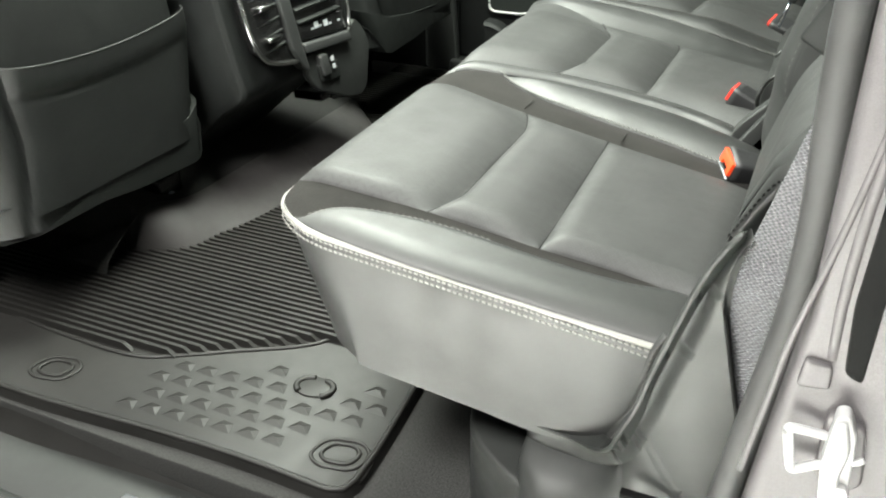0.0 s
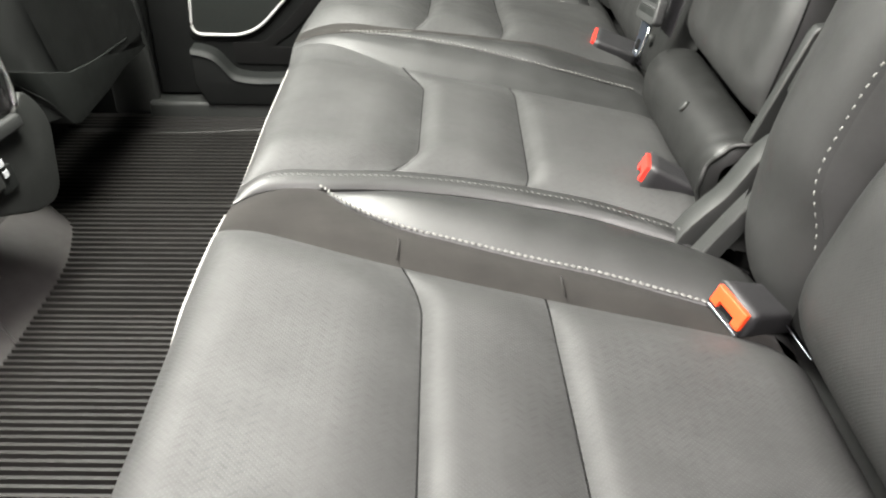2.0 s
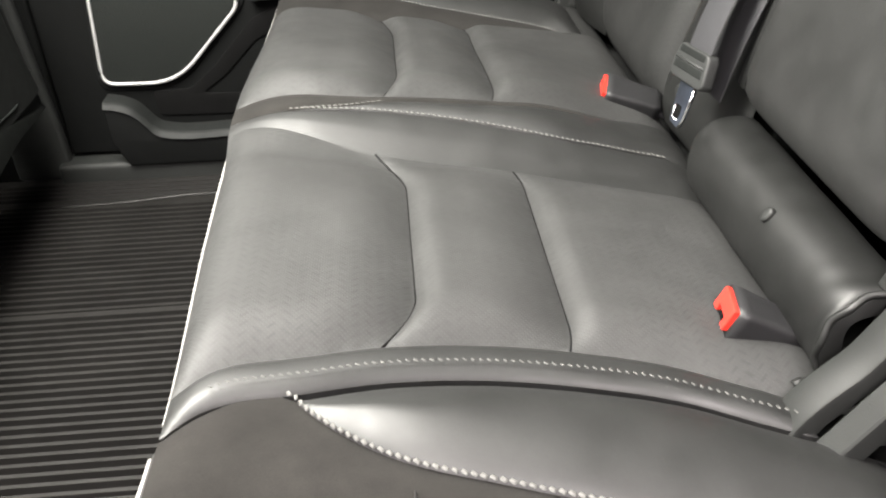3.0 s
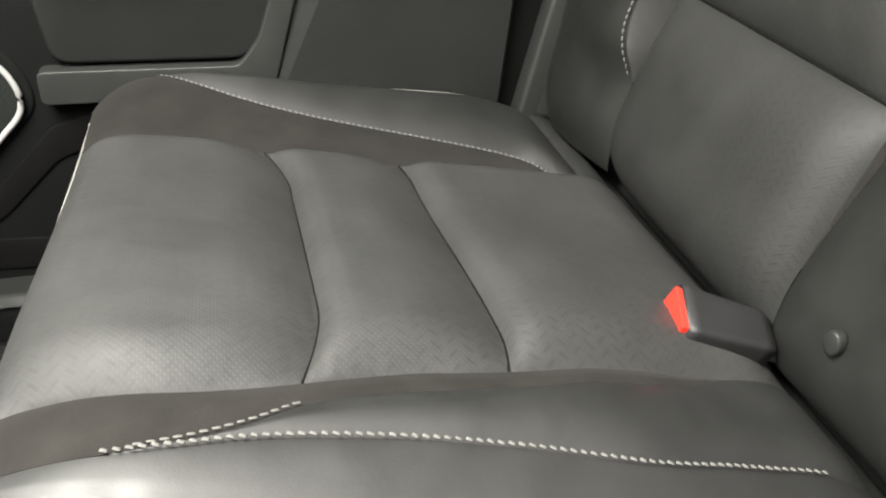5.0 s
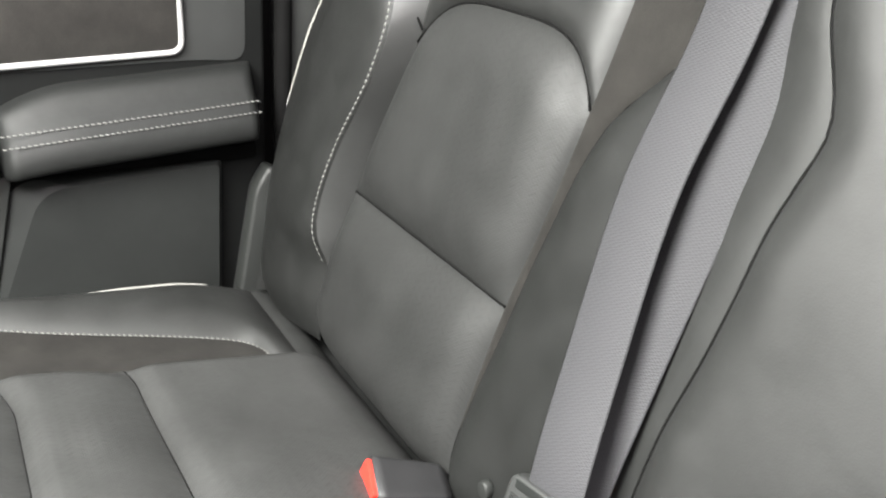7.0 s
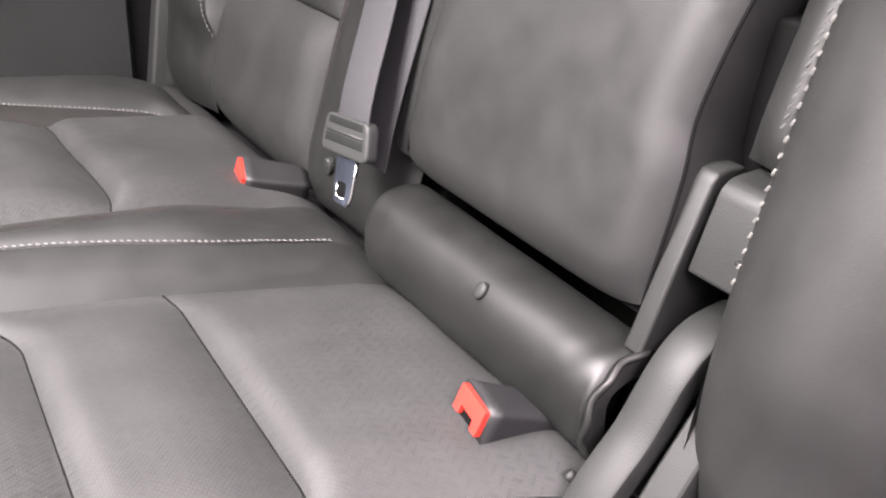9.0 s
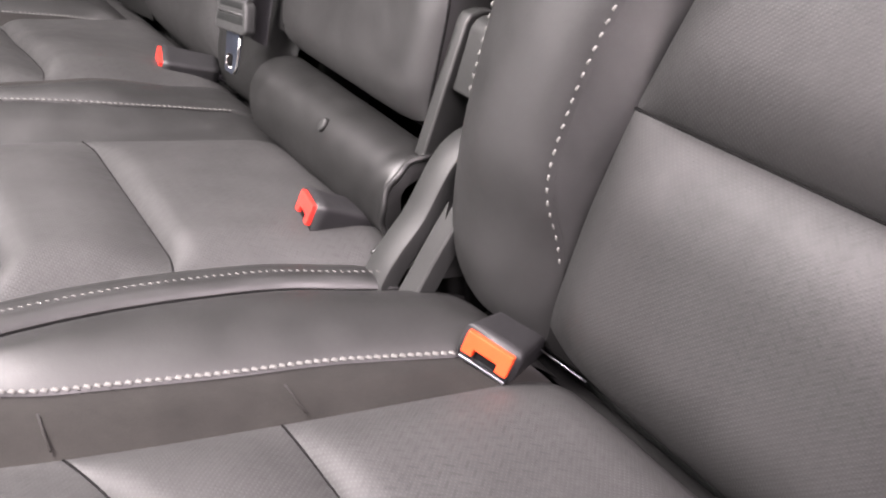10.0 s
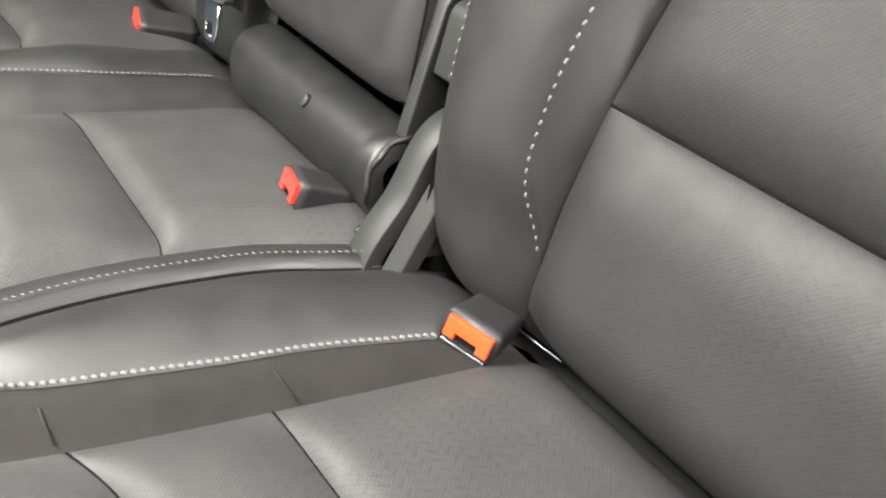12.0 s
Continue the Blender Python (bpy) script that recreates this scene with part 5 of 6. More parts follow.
# ---- front seats seen from behind ----
def front_seat(inner, outer, label, dx=0.0, dz=0.0):
    """A seat back from behind, between its inner side (at the console) and its outer side."""
    wide = abs(outer - inner)
    at = lambda d: inner + (outer - inner) * d / wide
    ym = (inner + outer) / 2
    ob = thing("front_seat", (-0.85, ym, FLOOR), label, "car seat", "front seats")
    xr = lambda z: -0.745 + dx - 0.10 * (z - 0.25)
    seam_in = lambda z: 0.062 - 0.30 * (z - 0.275) if z < 0.41 else 0.0215 + 0.02 * (z - 0.41)
    seam_out = lambda z: wide - 0.078 + 0.22 * (0.34 - z) * (z < 0.34)

    def shell(u, v):
        z = lerp(0.215 + dz, 1.05, u)
        d = min(v, 1 - v) * wide
        groove = sum(0.005 * math.exp(-((v * wide - f(z)) / 0.006) ** 2) for f in (seam_in, seam_out))
        x = xr(z) - 0.10 * (1 - shoulder(d, 0.075)) + 0.012 * shoulder(d, 0.03) - groove
        return (x, at(v * wide), z), (v * wide, z)

    part("back_shell", grid(shell, 24, 90, 0.5), M_SHADED_LEATHER, ob, "black leather back shell")

    def mouth(v):
        return 0.4335 + dz + 0.016 * (2 * v - 1.1) ** 2 - 0.004

    def pocket(u, v):
        top = mouth(v)
        z = lerp(0.240 + dz, top, u)
        d = lerp(seam_in(z - dz) + 0.002, seam_out(z - dz) - 0.002, v)
        side = min(v, 1 - v) * 0.33
        pad = 0.006 * spring(min(1, max(0.0, (z - top + 0.042) / 0.042)) * 0.02, 0.02)
        crease = 0.0035 * math.exp(-((z - top + 0.042) / 0.004) ** 2) * ease01((v - 0.35) / 0.5)
        lift = 0.002 + 0.012 * shoulder(side, 0.045) * (0.5 + 0.5 * u)
        return (xr(z) + 0.012 + lift + pad * shoulder(side, 0.03) - crease, at(d), z), (d, z)

    bag = part("pocket", grid(pocket, 40, 40, 0.2), M_SHADED_LEATHER, ob, "leather map pocket")
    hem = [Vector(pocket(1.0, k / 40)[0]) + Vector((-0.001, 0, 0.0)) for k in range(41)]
    part("pocket_hem", tube(hem, 0.0018, 8), M_SHADED_LEATHER, bag, "folded pocket hem")
    low = [(-0.006, 0.307), (0.035, 0.290), (0.080, 0.275), (0.185, 0.262), (0.305, 0.255), (wide - 0.02, 0.260), (wide - 0.004, 0.250), (wide - 0.012, 0.207), (0.40, 0.212), (0.285, 0.212), (0.20, 0.201), (0.075, 0.195), (0.055, 0.200), (0.028, 0.246)]
    trim = prism(rounded([(at(d), z + dz) for d, z in low], 0.008, 3), "x", -0.86 + dx, -0.727 + dx, 0.007, 3)
    for v in trim.verts:
        d = abs(v.co.y - inner)
        v.co.x -= 0.095 * (1 - shoulder(max(0.0, min(d, wide - d)), 0.075)) * (v.co.x > -0.80 + dx)
    part("lower_trim", trim, M_TRIMDARK, ob, "black plastic lower trim")
    y0, y1 = min(inner, outer), max(inner, outer)
    part("cushion", box((-1.30, y0 + 0.02, 0.20), (-0.84, y1 - 0.02, 0.36), 0.03, 3), M_SHADED_LEATHER, ob)
    part("head_restraint", box((-0.93, ym - 0.13, 1.06), (-0.84, ym + 0.13, 1.24), 0.03, 3), M_SHADED_LEATHER, ob)
    for y in (y0 + 0.07, y1 - 0.07):
        part("seat_rail", box((-1.30, y - 0.022, FLOOR - 0.012), (-0.94, y + 0.022, 0.105), 0.006), M_SEAL, ob, "black steel seat rail")
        lip_x = -0.80 if abs(y - inner) < 0.2 else -0.92
        cap = part("rail_cap", box((lip_x - 0.10, y - 0.035, FLOOR - 0.012), (lip_x, y + 0.035, 0.165 if y > ym else 0.12), 0.016, 3), M_GLOSS, ob, "glossy black rail end cap")
        part("rail_bolt", moved(prism([(0.009 * math.cos(a), 0.009 * math.sin(a)) for a in [math.pi * k / 4 for k in range(8)]], "x", 0.0, 0.006, 0.0015), Matrix.Translation((lip_x - 0.002, y - 0.006, 0.118 if y > ym else 0.09))), M_STEEL, cap, "bare steel bolt head")
        part("riser", box((-1.2, y - 0.015, 0.10), (-0.9, y + 0.015, 0.21), 0.006), M_SEAL, ob)
    return ob


front_seat(-0.235, -0.70, "black leather front seat back with map pocket")
front_seat(0.225, 0.70, "black leather passenger seat back with map pocket", 0.065, 0.038)


# ---- centre console ----
def console():
    ob = thing("centre_console", (-0.85, -0.02, FLOOR), "dark centre console with rear air vents, chrome trims and sockets", "car console")
    tilt = lambda z: -0.655 - 0.22 * (z - 0.33)
    rear = lambda z: tilt(z) - 0.013 if z > 0.30 else tilt(0.30) - 0.013 - 1.2 * (0.30 - z) * ease01((0.30 - z) / 0.06 + 0.2)
    left = curve([(0.06, -0.195), (0.165, -0.205), (0.29, -0.235), (0.56, -0.235)])
    right = curve([(0.06, 0.09), (0.20, 0.11), (0.29, 0.15), (0.56, 0.145)])

    def body(u, v):
        z = lerp(0.07, 0.56, u)
        a, b, x1, r = left(z), right(z), rear(z), 0.03
        ring = [(-1.35, a), (x1 - r, a), (x1 - 0.3 * r, a + 0.1 * r), (x1 - 0.1 * r, a + 0.3 * r), (x1, a + r), (x1, b - r), (x1 - 0.1 * r, b - 0.3 * r), (x1 - 0.3 * r, b - 0.1 * r), (x1 - r, b), (-1.35, b)]
        k = v * (len(ring) - 1)
        i = min(int(k), len(ring) - 2)
        x, y = (lerp(ring[i][c], ring[i + 1][c], k - i) for c in (0, 1))
        return (x, y, z), (x + y, z)

    part("body", grid(body, 40, 54, 0.0), M_DARKTRIM, ob, "soft dark console body")

    def face(name, pts, depth, mat, label="", r=0.012, bevel=0.003):
        bm = prism(rounded(pts, r, 4), "x", 0.0, depth, bevel)
        for v in bm.verts:
            v.co.x += tilt(v.co.z) - 0.010
        return part(name, bm, mat, ob, label)

    face("wing_panel", [(-0.070, 0.285), (-0.050, 0.256), (0.045, 0.214), (0.090, 0.206), (0.118, 0.216), (0.166, 0.290), (0.158, 0.322), (0.135, 0.350), (0.100, 0.332), (0.03, 0.318), (-0.06, 0.322)], 0.014, M_PLASTIC, "grey-green wing panel", 0.012)
    bezel = face("bezel", [(-0.205, 0.54), (-0.200, 0.360), (-0.165, 0.335), (-0.085, 0.318), (-0.050, 0.322), (0.095, 0.337), (0.100, 0.350), (0.100, 0.54)], 0.016, M_GLOSS, "gloss black bezel", 0.010)
    # left vent with its slats
    for k in range(7):
        z = 0.375 + 0.022 * k
        bm = box((-0.004, -0.190, -0.0025), (0.010, -0.112, 0.0025), 0.001)
        moved(bm, Matrix.Translation((tilt(z) + 0.006, 0, z)) @ pose(0, 0, 0, 6, 18, 0))
        part("vent_slat", bm, M_DARKTRIM, bezel)
    for z in (0.378, 0.43):
        bm = box((0.0, -0.172, -0.004), (0.014, -0.134, 0.004), 0.002)
        part("vent_knob", moved(bm, Matrix.Translation((tilt(z) + 0.008, 0, z))), M_CHROME, bezel, "bright vent knob")
    for k in range(6):
        z = 0.385 + 0.022 * k
        bm = box((-0.004, -0.066, -0.0022), (0.008, 0.078, 0.0022), 0.001)
        part("vent_slat", moved(bm, Matrix.Translation((tilt(z) + 0.006, 0, z)) @ pose(0, 0, 0, 0, 18, 0)), M_DARKTRIM, bezel)
    face("divider", [(-0.108, 0.54), (-0.106, 0.345), (-0.082, 0.302), (-0.070, 0.302), (-0.074, 0.345), (-0.076, 0.54)], 0.024, M_GREY, "grey divider bar", 0.006)
    face("shelf_bar", [(-0.070, 0.330), (0.088, 0.318), (0.088, 0.336), (-0.070, 0.348)], 0.026, M_GREY, "grey shelf bar", 0.005)
    switches = face("switch_panel", [(-0.066, 0.352), (0.088, 0.340), (0.088, 0.376), (-0.066, 0.386)], 0.019, M_GLOSS, "gloss switch panel", 0.004)
    for y, z, w, h in ((-0.010, 0.369, 0.007, 0.011), (-0.024, 0.365, 0.005, 0.003), (0.002, 0.365, 0.004, 0.003), (0.022, 0.366, 0.007, 0.011), (0.036, 0.362, 0.005, 0.003), (0.068, 0.361, 0.004, 0.004)):
        bm = box((0.0, y - w, z - h / 2), (0.0012, y + w, z + h / 2), 0)
        for v in bm.verts:
            v.co.x += tilt(v.co.z) + 0.0085
        part("print_mark", bm, M_ICON, switches, "white printed mark", False)
    socket = face("socket_frame", [(-0.040, 0.300), (0.030, 0.293), (0.026, 0.262), (-0.036, 0.268)], 0.020, M_DARKTRIM, "", 0.004)
    face("socket_cover", [(-0.034, 0.318), (-0.008, 0.316), (-0.008, 0.276), (-0.034, 0.278)], 0.026, M_GREY, "grey socket cover", 0.004)
    for z in (0.302, 0.288):
        bm = box((0.0, 0.002, z - 0.004), (0.0012, 0.012, z + 0.004), 0)
        for v in bm.verts:
            v.co.x += tilt(v.co.z) + 0.0125
        part("print_mark", bm, M_ICON, socket, "", False)
    trim_l = spline([(tilt(0.56) + 0.010, -0.208, 0.56), (tilt(0.46) + 0.010, -0.207, 0.46), (tilt(0.38) + 0.010, -0.203, 0.38), (tilt(0.35) + 0.010, -0.185, 0.348), (tilt(0.33) + 0.010, -0.140, 0.331), (tilt(0.325) + 0.010, -0.098, 0.324)], 40)
    part("chrome_trim", tube(trim_l, 0.0045, 8), M_CHROME, ob, "bright chrome trim")
    trim_r = spline([(tilt(0.56) + 0.012, 0.106, 0.56), (tilt(0.45) + 0.012, 0.106, 0.45), (tilt(0.37) + 0.012, 0.104, 0.37), (tilt(0.345) + 0.012, 0.094, 0.340)], 30)
    part("chrome_trim", tube(trim_r, 0.0045, 8), M_CHROME, ob, "bright chrome trim")
    part("foot", box((-1.2, -0.17, FLOOR), (-0.90, 0.07, 0.20), 0.02, 3), M_SEAL, ob)
    part("socket_plug", prism(rounded([(0.10, 0.172), (0.135, 0.172), (0.135, 0.192), (0.10, 0.192)], 0.004), "x", -0.80, -0.73, 0.003), M_GLOSS, ob, "glossy black plug under the wing panel")
    return ob


console()


# ---- far door ----
def far_door():
    y = 0.770
    door = tagged(thing("door_1", (-0.2, y + 0.03, 0.1), "closed rear door with dark trim, armrest, chrome frames and speaker", "car door"), kind="structure")
    panel = [(-0.70, 0.10), (0.205, 0.10), (0.205, 0.30), (0.222, 0.80), (-0.70, 0.80)]
    part("door_panel", prism(panel, "y", y, y + 0.08, 0.006), M_DEEP, door, "soft dark door panel")
    # window frame above, an opening with glass
    part("upper_frame", prism([(-0.70, 0.805), (-0.62, 0.805), (-0.52, 1.25), (-0.60, 1.25)], "y", y + 0.02, y + 0.08, 0.004), M_DARKTRIM, door)
    part("upper_frame", prism([(0.16, 0.805), (0.225, 0.805), (0.24, 1.25), (0.17, 1.25)], "y", y + 0.02, y + 0.08, 0.004), M_DARKTRIM, door)
    # speaker with its bright frame
    g = rounded([(-0.594, 0.47), (-0.613, 0.232), (-0.488, 0.229), (-0.363, 0.358), (-0.374, 0.40), (-0.470, 0.47)], [0.02, 0.024, 0.05, 0.022, 0.02, 0.03], 6)
    outer = [(-0.492 + (a + 0.492) * 1.10, 0.355 + (b - 0.355) * 1.12) for a, b in g]
    pod = part("speaker_pod", prism(outer, "y", y - 0.003, y + 0.006, 0.004), M_DEEP, door, "black plastic speaker surround")
    part("speaker_grille", prism(g, "y", y - 0.006, y + 0.004, 0.003), M_GRILLE, pod, "dark speaker grille")
    part("speaker_frame", tube([(x, y - 0.008, z) for x, z in g], 0.0033, 8, True), M_SATIN, pod, "satin chrome speaker frame")
    # lower pocket: a lip that swings down from the speaker, dark below and behind it
    lip = spline([(-0.612, y, 0.212), (-0.588, y, 0.208), (-0.566, y, 0.198), (-0.548, y, 0.178), (-0.533, y, 0.160), (-0.505, y, 0.152), (-0.40, y, 0.152), (-0.26, y, 0.154), (-0.10, y, 0.160)], 60)
    pocket = [(p.x, p.z - 0.006) for p in lip] + [(-0.10, 0.092), (-0.59, 0.092), (-0.612, 0.14)]
    bin_body = part("bottle_pocket", prism(pocket, "y", y - 0.042, y + 0.004, 0.003, 2), M_DEEP, door, "black plastic door pocket")

    def lip_top(u, v):
        p = lip[round(u * 60)]
        return Vector((p.x, lerp(y - 0.046, y + 0.002, v), p.z - 0.010 * max(0.0, 1 - v / 0.25) ** 2)), (u * 0.5, v * 0.05)

    part("pocket_lip", grid(lip_top, 60, 10, 0.0), M_DOORLOW, bin_body, "dark plastic pocket lip")
    # flat black patch that paints the recess's shade on the door
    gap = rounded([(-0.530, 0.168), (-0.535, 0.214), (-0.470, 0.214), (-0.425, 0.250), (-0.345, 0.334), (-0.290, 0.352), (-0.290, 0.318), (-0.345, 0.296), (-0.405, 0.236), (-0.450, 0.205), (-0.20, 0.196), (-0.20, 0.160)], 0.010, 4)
    part("recess_shade", prism(gap, "y", y - 0.003, y + 0.003, 0.001), M_SEAL, door, "flat black patch for the shaded recess above the pocket")
    # middle panels
    mid = rounded([(-0.345, 0.520), (-0.330, 0.404), (-0.140, 0.404), (-0.118, 0.430), (-0.090, 0.520)], [0.01, 0.02, 0.02, 0.02, 0.01], 5)
    part("middle_panel", prism(mid, "y", y - 0.012, y + 0.002, 0.006, 3), M_DARKTRIM, door, "padded dark panel")
    ledge = rounded([(-0.345, 0.365), (-0.115, 0.368), (-0.075, 0.52), (-0.097, 0.52), (-0.127, 0.428), (-0.148, 0.400), (-0.345, 0.400)], 0.008, 3)
    part("ledge", prism(ledge, "y", y - 0.022, y + 0.002, 0.006, 3), M_PLASTIC, door, "grey ledge trim")
    low = rounded([(-0.078, 0.512), (-0.145, 0.34), (0.140, 0.32), (0.152, 0.506)], [0.03, 0.01, 0.01, 0.006], 6)
    inset = rounded([(-0.050, 0.500), (-0.116, 0.345), (0.134, 0.325), (0.146, 0.504)], [0.03, 0.01, 0.01, 0.006], 6)
    bm = bmesh.new()
    rings = [[bm.verts.new((x, yy, z)) for x, z in pts] for pts, yy in ((low, y), (low, y - 0.012), (inset, y - 0.022))]
    for a, b in zip(rings, rings[1:]):
        for k in range(len(low)):
            bm.faces.new((a[k], a[(k + 1) % len(low)], b[(k + 1) % len(low)], b[k]))
    bm.faces.new(rings[-1])
    bmesh.ops.bevel(bm, geom=[e for e in bm.edges if e.calc_face_angle(0) > 0.25 and len(e.link_faces) == 2], offset=0.003, segments=2, affect="EDGES")
    part("lower_panel", bm, M_DOORLOW, door, "black bevelled lower panel").data.set_sharp_from_angle(angle=0.2)
    # black strip painting the shade below the armrest
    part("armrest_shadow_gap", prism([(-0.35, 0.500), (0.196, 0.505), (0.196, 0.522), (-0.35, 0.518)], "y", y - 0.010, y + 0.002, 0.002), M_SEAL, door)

    rest_out = curve([(0.0, 0.0), (0.10, 0.020), (0.30, 0.036), (0.60, 0.055), (0.72, 0.058), (0.85, 0.050), (1.0, 0.0)])
    rest_up = curve([(0.0, 0.046), (0.10, 0.043), (0.30, 0.024), (0.60, -0.006), (0.72, -0.022), (0.85, -0.036), (1.0, -0.046)])

    def rest(u, v):
        x = lerp(-0.086, 0.196, u)
        d = shoulder(min(u, 1 - u) * 0.28, 0.015)
        sink = 0.024 * max(0, 1 - u / 0.30) ** 2 * (1 - v)
        return (x, y - rest_out(v) * d, 0.562 + 0.012 * u + rest_up(v) - sink), (x, v * 0.12)

    rest_pad = part("armrest", grid(rest, 40, 24, 0.4), M_DOORPAD, door, "padded leather armrest")
    for v in (0.45, 0.56):
        row = [Vector((lerp(-0.078, 0.192, t / 40), y - rest_out(v) - 0.0015, 0.562 + 0.012 * t / 40 + rest_up(v))) for t in range(41)]
        part("stitching", stitches(row, 0.0058, 0.0042, 0.0009, (0, -0.0010, 0.0006), 0.3), M_THREAD, rest_pad, "pale double stitching")
    pull = rounded([(-0.34, 0.60), (-0.34, 0.52), (-0.09, 0.535), (-0.09, 0.585), (-0.12, 0.60)], 0.015, 4)
    grip = part("pull_handle", prism(pull, "y", y - 0.056, y + 0.002, 0.012, 3), M_DARKTRIM, door, "dark pull handle")
    part("lever", prism(rounded([(-0.30, 0.543), (-0.114, 0.546), (-0.113, 0.562), (-0.30, 0.560)], 0.005), "y", y - 0.062, y - 0.050, 0.003), M_STEEL, grip, "satin silver inner door lever")
    # upper inlay
    inlay = rounded([(-0.40, 0.712), (-0.40, 0.626), (0.118, 0.636), (0.121, 0.712)], 0.014, 5)
    panel_inlay = part("inlay", prism(inlay, "y", y - 0.004, y + 0.002, 0.001), M_SUEDE, door, "dark brown inlay")
    part("inlay_frame", tube([(x, y - 0.005, z) for x, z in inlay], 0.0034, 8, True), M_SATIN, panel_inlay, "satin chrome inlay frame")
    part("upper_trim", prism(rounded([(-0.42, 0.625), (0.128, 0.625), (0.192, 0.62), (0.200, 0.80), (-0.42, 0.80)], 0.02, 4), "y", y - 0.001, y + 0.003, 0.001), M_GREY, door, "grey upper trim")
    return door


far_door()


# ---- body round the cab ----
structure("wall_far_rear", prism([(0.245, 0.0), (0.55, 0.0), (0.55, 1.3), (0.275, 1.3), (0.245, 0.6)], "y", 0.775, 0.84, 0.006), M_PLASTIC, "dark plastic pillar trim behind the far door", "pillar trim")
structure("wall_far_gap", box((0.17, 0.852, 0.0), (0.32, 0.87, 1.3), 0.002), M_SEAL, "black rubber behind the gap of the far door", "door seal")
structure("pillar_trim", prism(rounded([(0.150, 0.30), (0.235, 0.30), (0.245, 0.46), (0.205, 0.50), (0.185, 0.47)], 0.012), "y", 0.735, 0.765, 0.005), M_PLASTIC, "curved black seat-side trim beside the far door", "pillar trim")
structure("door_seal", tube([(0.228, 0.772, 0.08), (0.232, 0.772, 0.35), (0.238, 0.772, 0.6), (0.248, 0.772, 0.85), (0.262, 0.772, 1.2)], 0.011, 10), M_SEAL, "black rubber seal beside the far door", "door seal")
structure("wall_far_front", prism([(-1.75, 0.0), (-0.705, 0.0), (-0.705, 0.8), (-0.62, 1.3), (-0.78, 1.3), (-0.80, 0.85), (-1.75, 0.85)], "y", 0.775, 0.84, 0.006), M_DEEP, "dark plastic pillar trim and front door panel", "pillar trim")
structure("pillar_foot", prism(rounded([(-0.80, 0.06), (-0.700, 0.06), (-0.704, 0.16), (-0.715, 0.30), (-0.725, 0.44), (-0.80, 0.44)], 0.012), "y", 0.752, 0.774, 0.008, 3), M_GREY, "grey plastic foot of the far centre pillar", "pillar trim")
structure("sill_far", box((-0.72, 0.735, FLOOR - 0.02), (0.24, 0.80, 0.095), 0.010, 3), M_PLASTIC, "black plastic sill trim along the far door", "sill trim")
# unseen dark panes, added to hold back light from the far side and rear
M_BLOCKER = Mat("light_blocking_pane", (0.05, 0.055, 0.05), 0.03)
M_BLOCKER.b.inputs["Transmission Weight"].default_value = 1.0
structure("window_1", prism([(-0.615, 0.80), (0.165, 0.80), (0.175, 1.29), (-0.51, 1.29)], "y", 0.815, 0.820, 0), M_BLOCKER, "unseen dark pane that keeps light out at the far window", "car window")
structure("window_2", box((0.515, -0.80, 0.95), (0.520, 0.83, 1.30), 0), M_BLOCKER, "unseen dark pane that keeps light out above the rear wall", "car window")
# pillar out of view, added and sized to limit light from the near side
structure("wall_near_front", prism([(-1.14, 0.0), (-0.98, 0.0), (-0.98, 0.8), (-0.93, 1.3), (-1.08, 1.3), (-1.12, 0.85)], "y", -0.86, -0.80, 0.006), M_PLASTIC, "unseen dark plastic centre pillar, added to shape light at the front seats", "pillar trim")
structure("wall_rear", prism([(-0.80, 0.0), (0.84, 0.0), (0.84, 0.95), (-0.80, 0.95)], "x", 0.50, 0.55, 0.006), M_PLASTIC, "dark cab rear wall below the window", "wall")
def roof():
    """Unseen headliner with an opening cut for the added overhead lamp."""
    bm = bmesh.new()
    for lo, hi in (((-1.30, -0.86, 1.29), (0.55, -0.46, 1.34)), ((-1.30, 0.46, 1.29), (0.55, 0.86, 1.34)), ((-1.30, -0.46, 1.29), (-0.95, 0.46, 1.34)), ((0.05, -0.46, 1.29), (0.55, 0.46, 1.34))):
        piece = box(lo, hi, 0)
        me = bpy.data.meshes.new("piece")
        piece.to_mesh(me)
        piece.free()
        bm.from_mesh(me)
        bpy.data.meshes.remove(me)
    structure("roof", bm, M_LINER, "unseen grey cloth headliner with an opening for the overhead lamp", "ceiling", False)


roof()
structure("firewall", box((-1.95, -0.83, 0.0), (-1.88, 0.83, 0.85), 0.01), M_DARKTRIM, "dark dashboard wall at the cab front", "wall")
structure("ground", box((-30, -30, -0.66), (30, 30, -0.60), 0), M_CONCRETE, "unseen pale floor that bounces light up at the vehicle", "ground", False)

# near side: sill, seat-side trim, seal, painted jamb
structure("sill_near", prism([(-0.905, -0.06), (-0.905, -0.010), (-0.870, 0.012), (-0.80, 0.012), (-0.80, -0.06)], "x", -1.75, 0.24, 0.006), M_PLASTIC, "black plastic sill trim under the near door opening", "sill trim")
structure("sill_plate", box((-0.44, -0.868, 0.0), (-0.16, -0.838, 0.016), 0.003), M_STEEL, "brushed metal sill plate in the near door opening", "sill plate")
structure("sill_paint", box((-1.75, -1.00, -0.30), (0.26, -0.885, 0.012), 0.02, 3), M_PLASTIC, "dark painted sill below the near door opening", "car body")


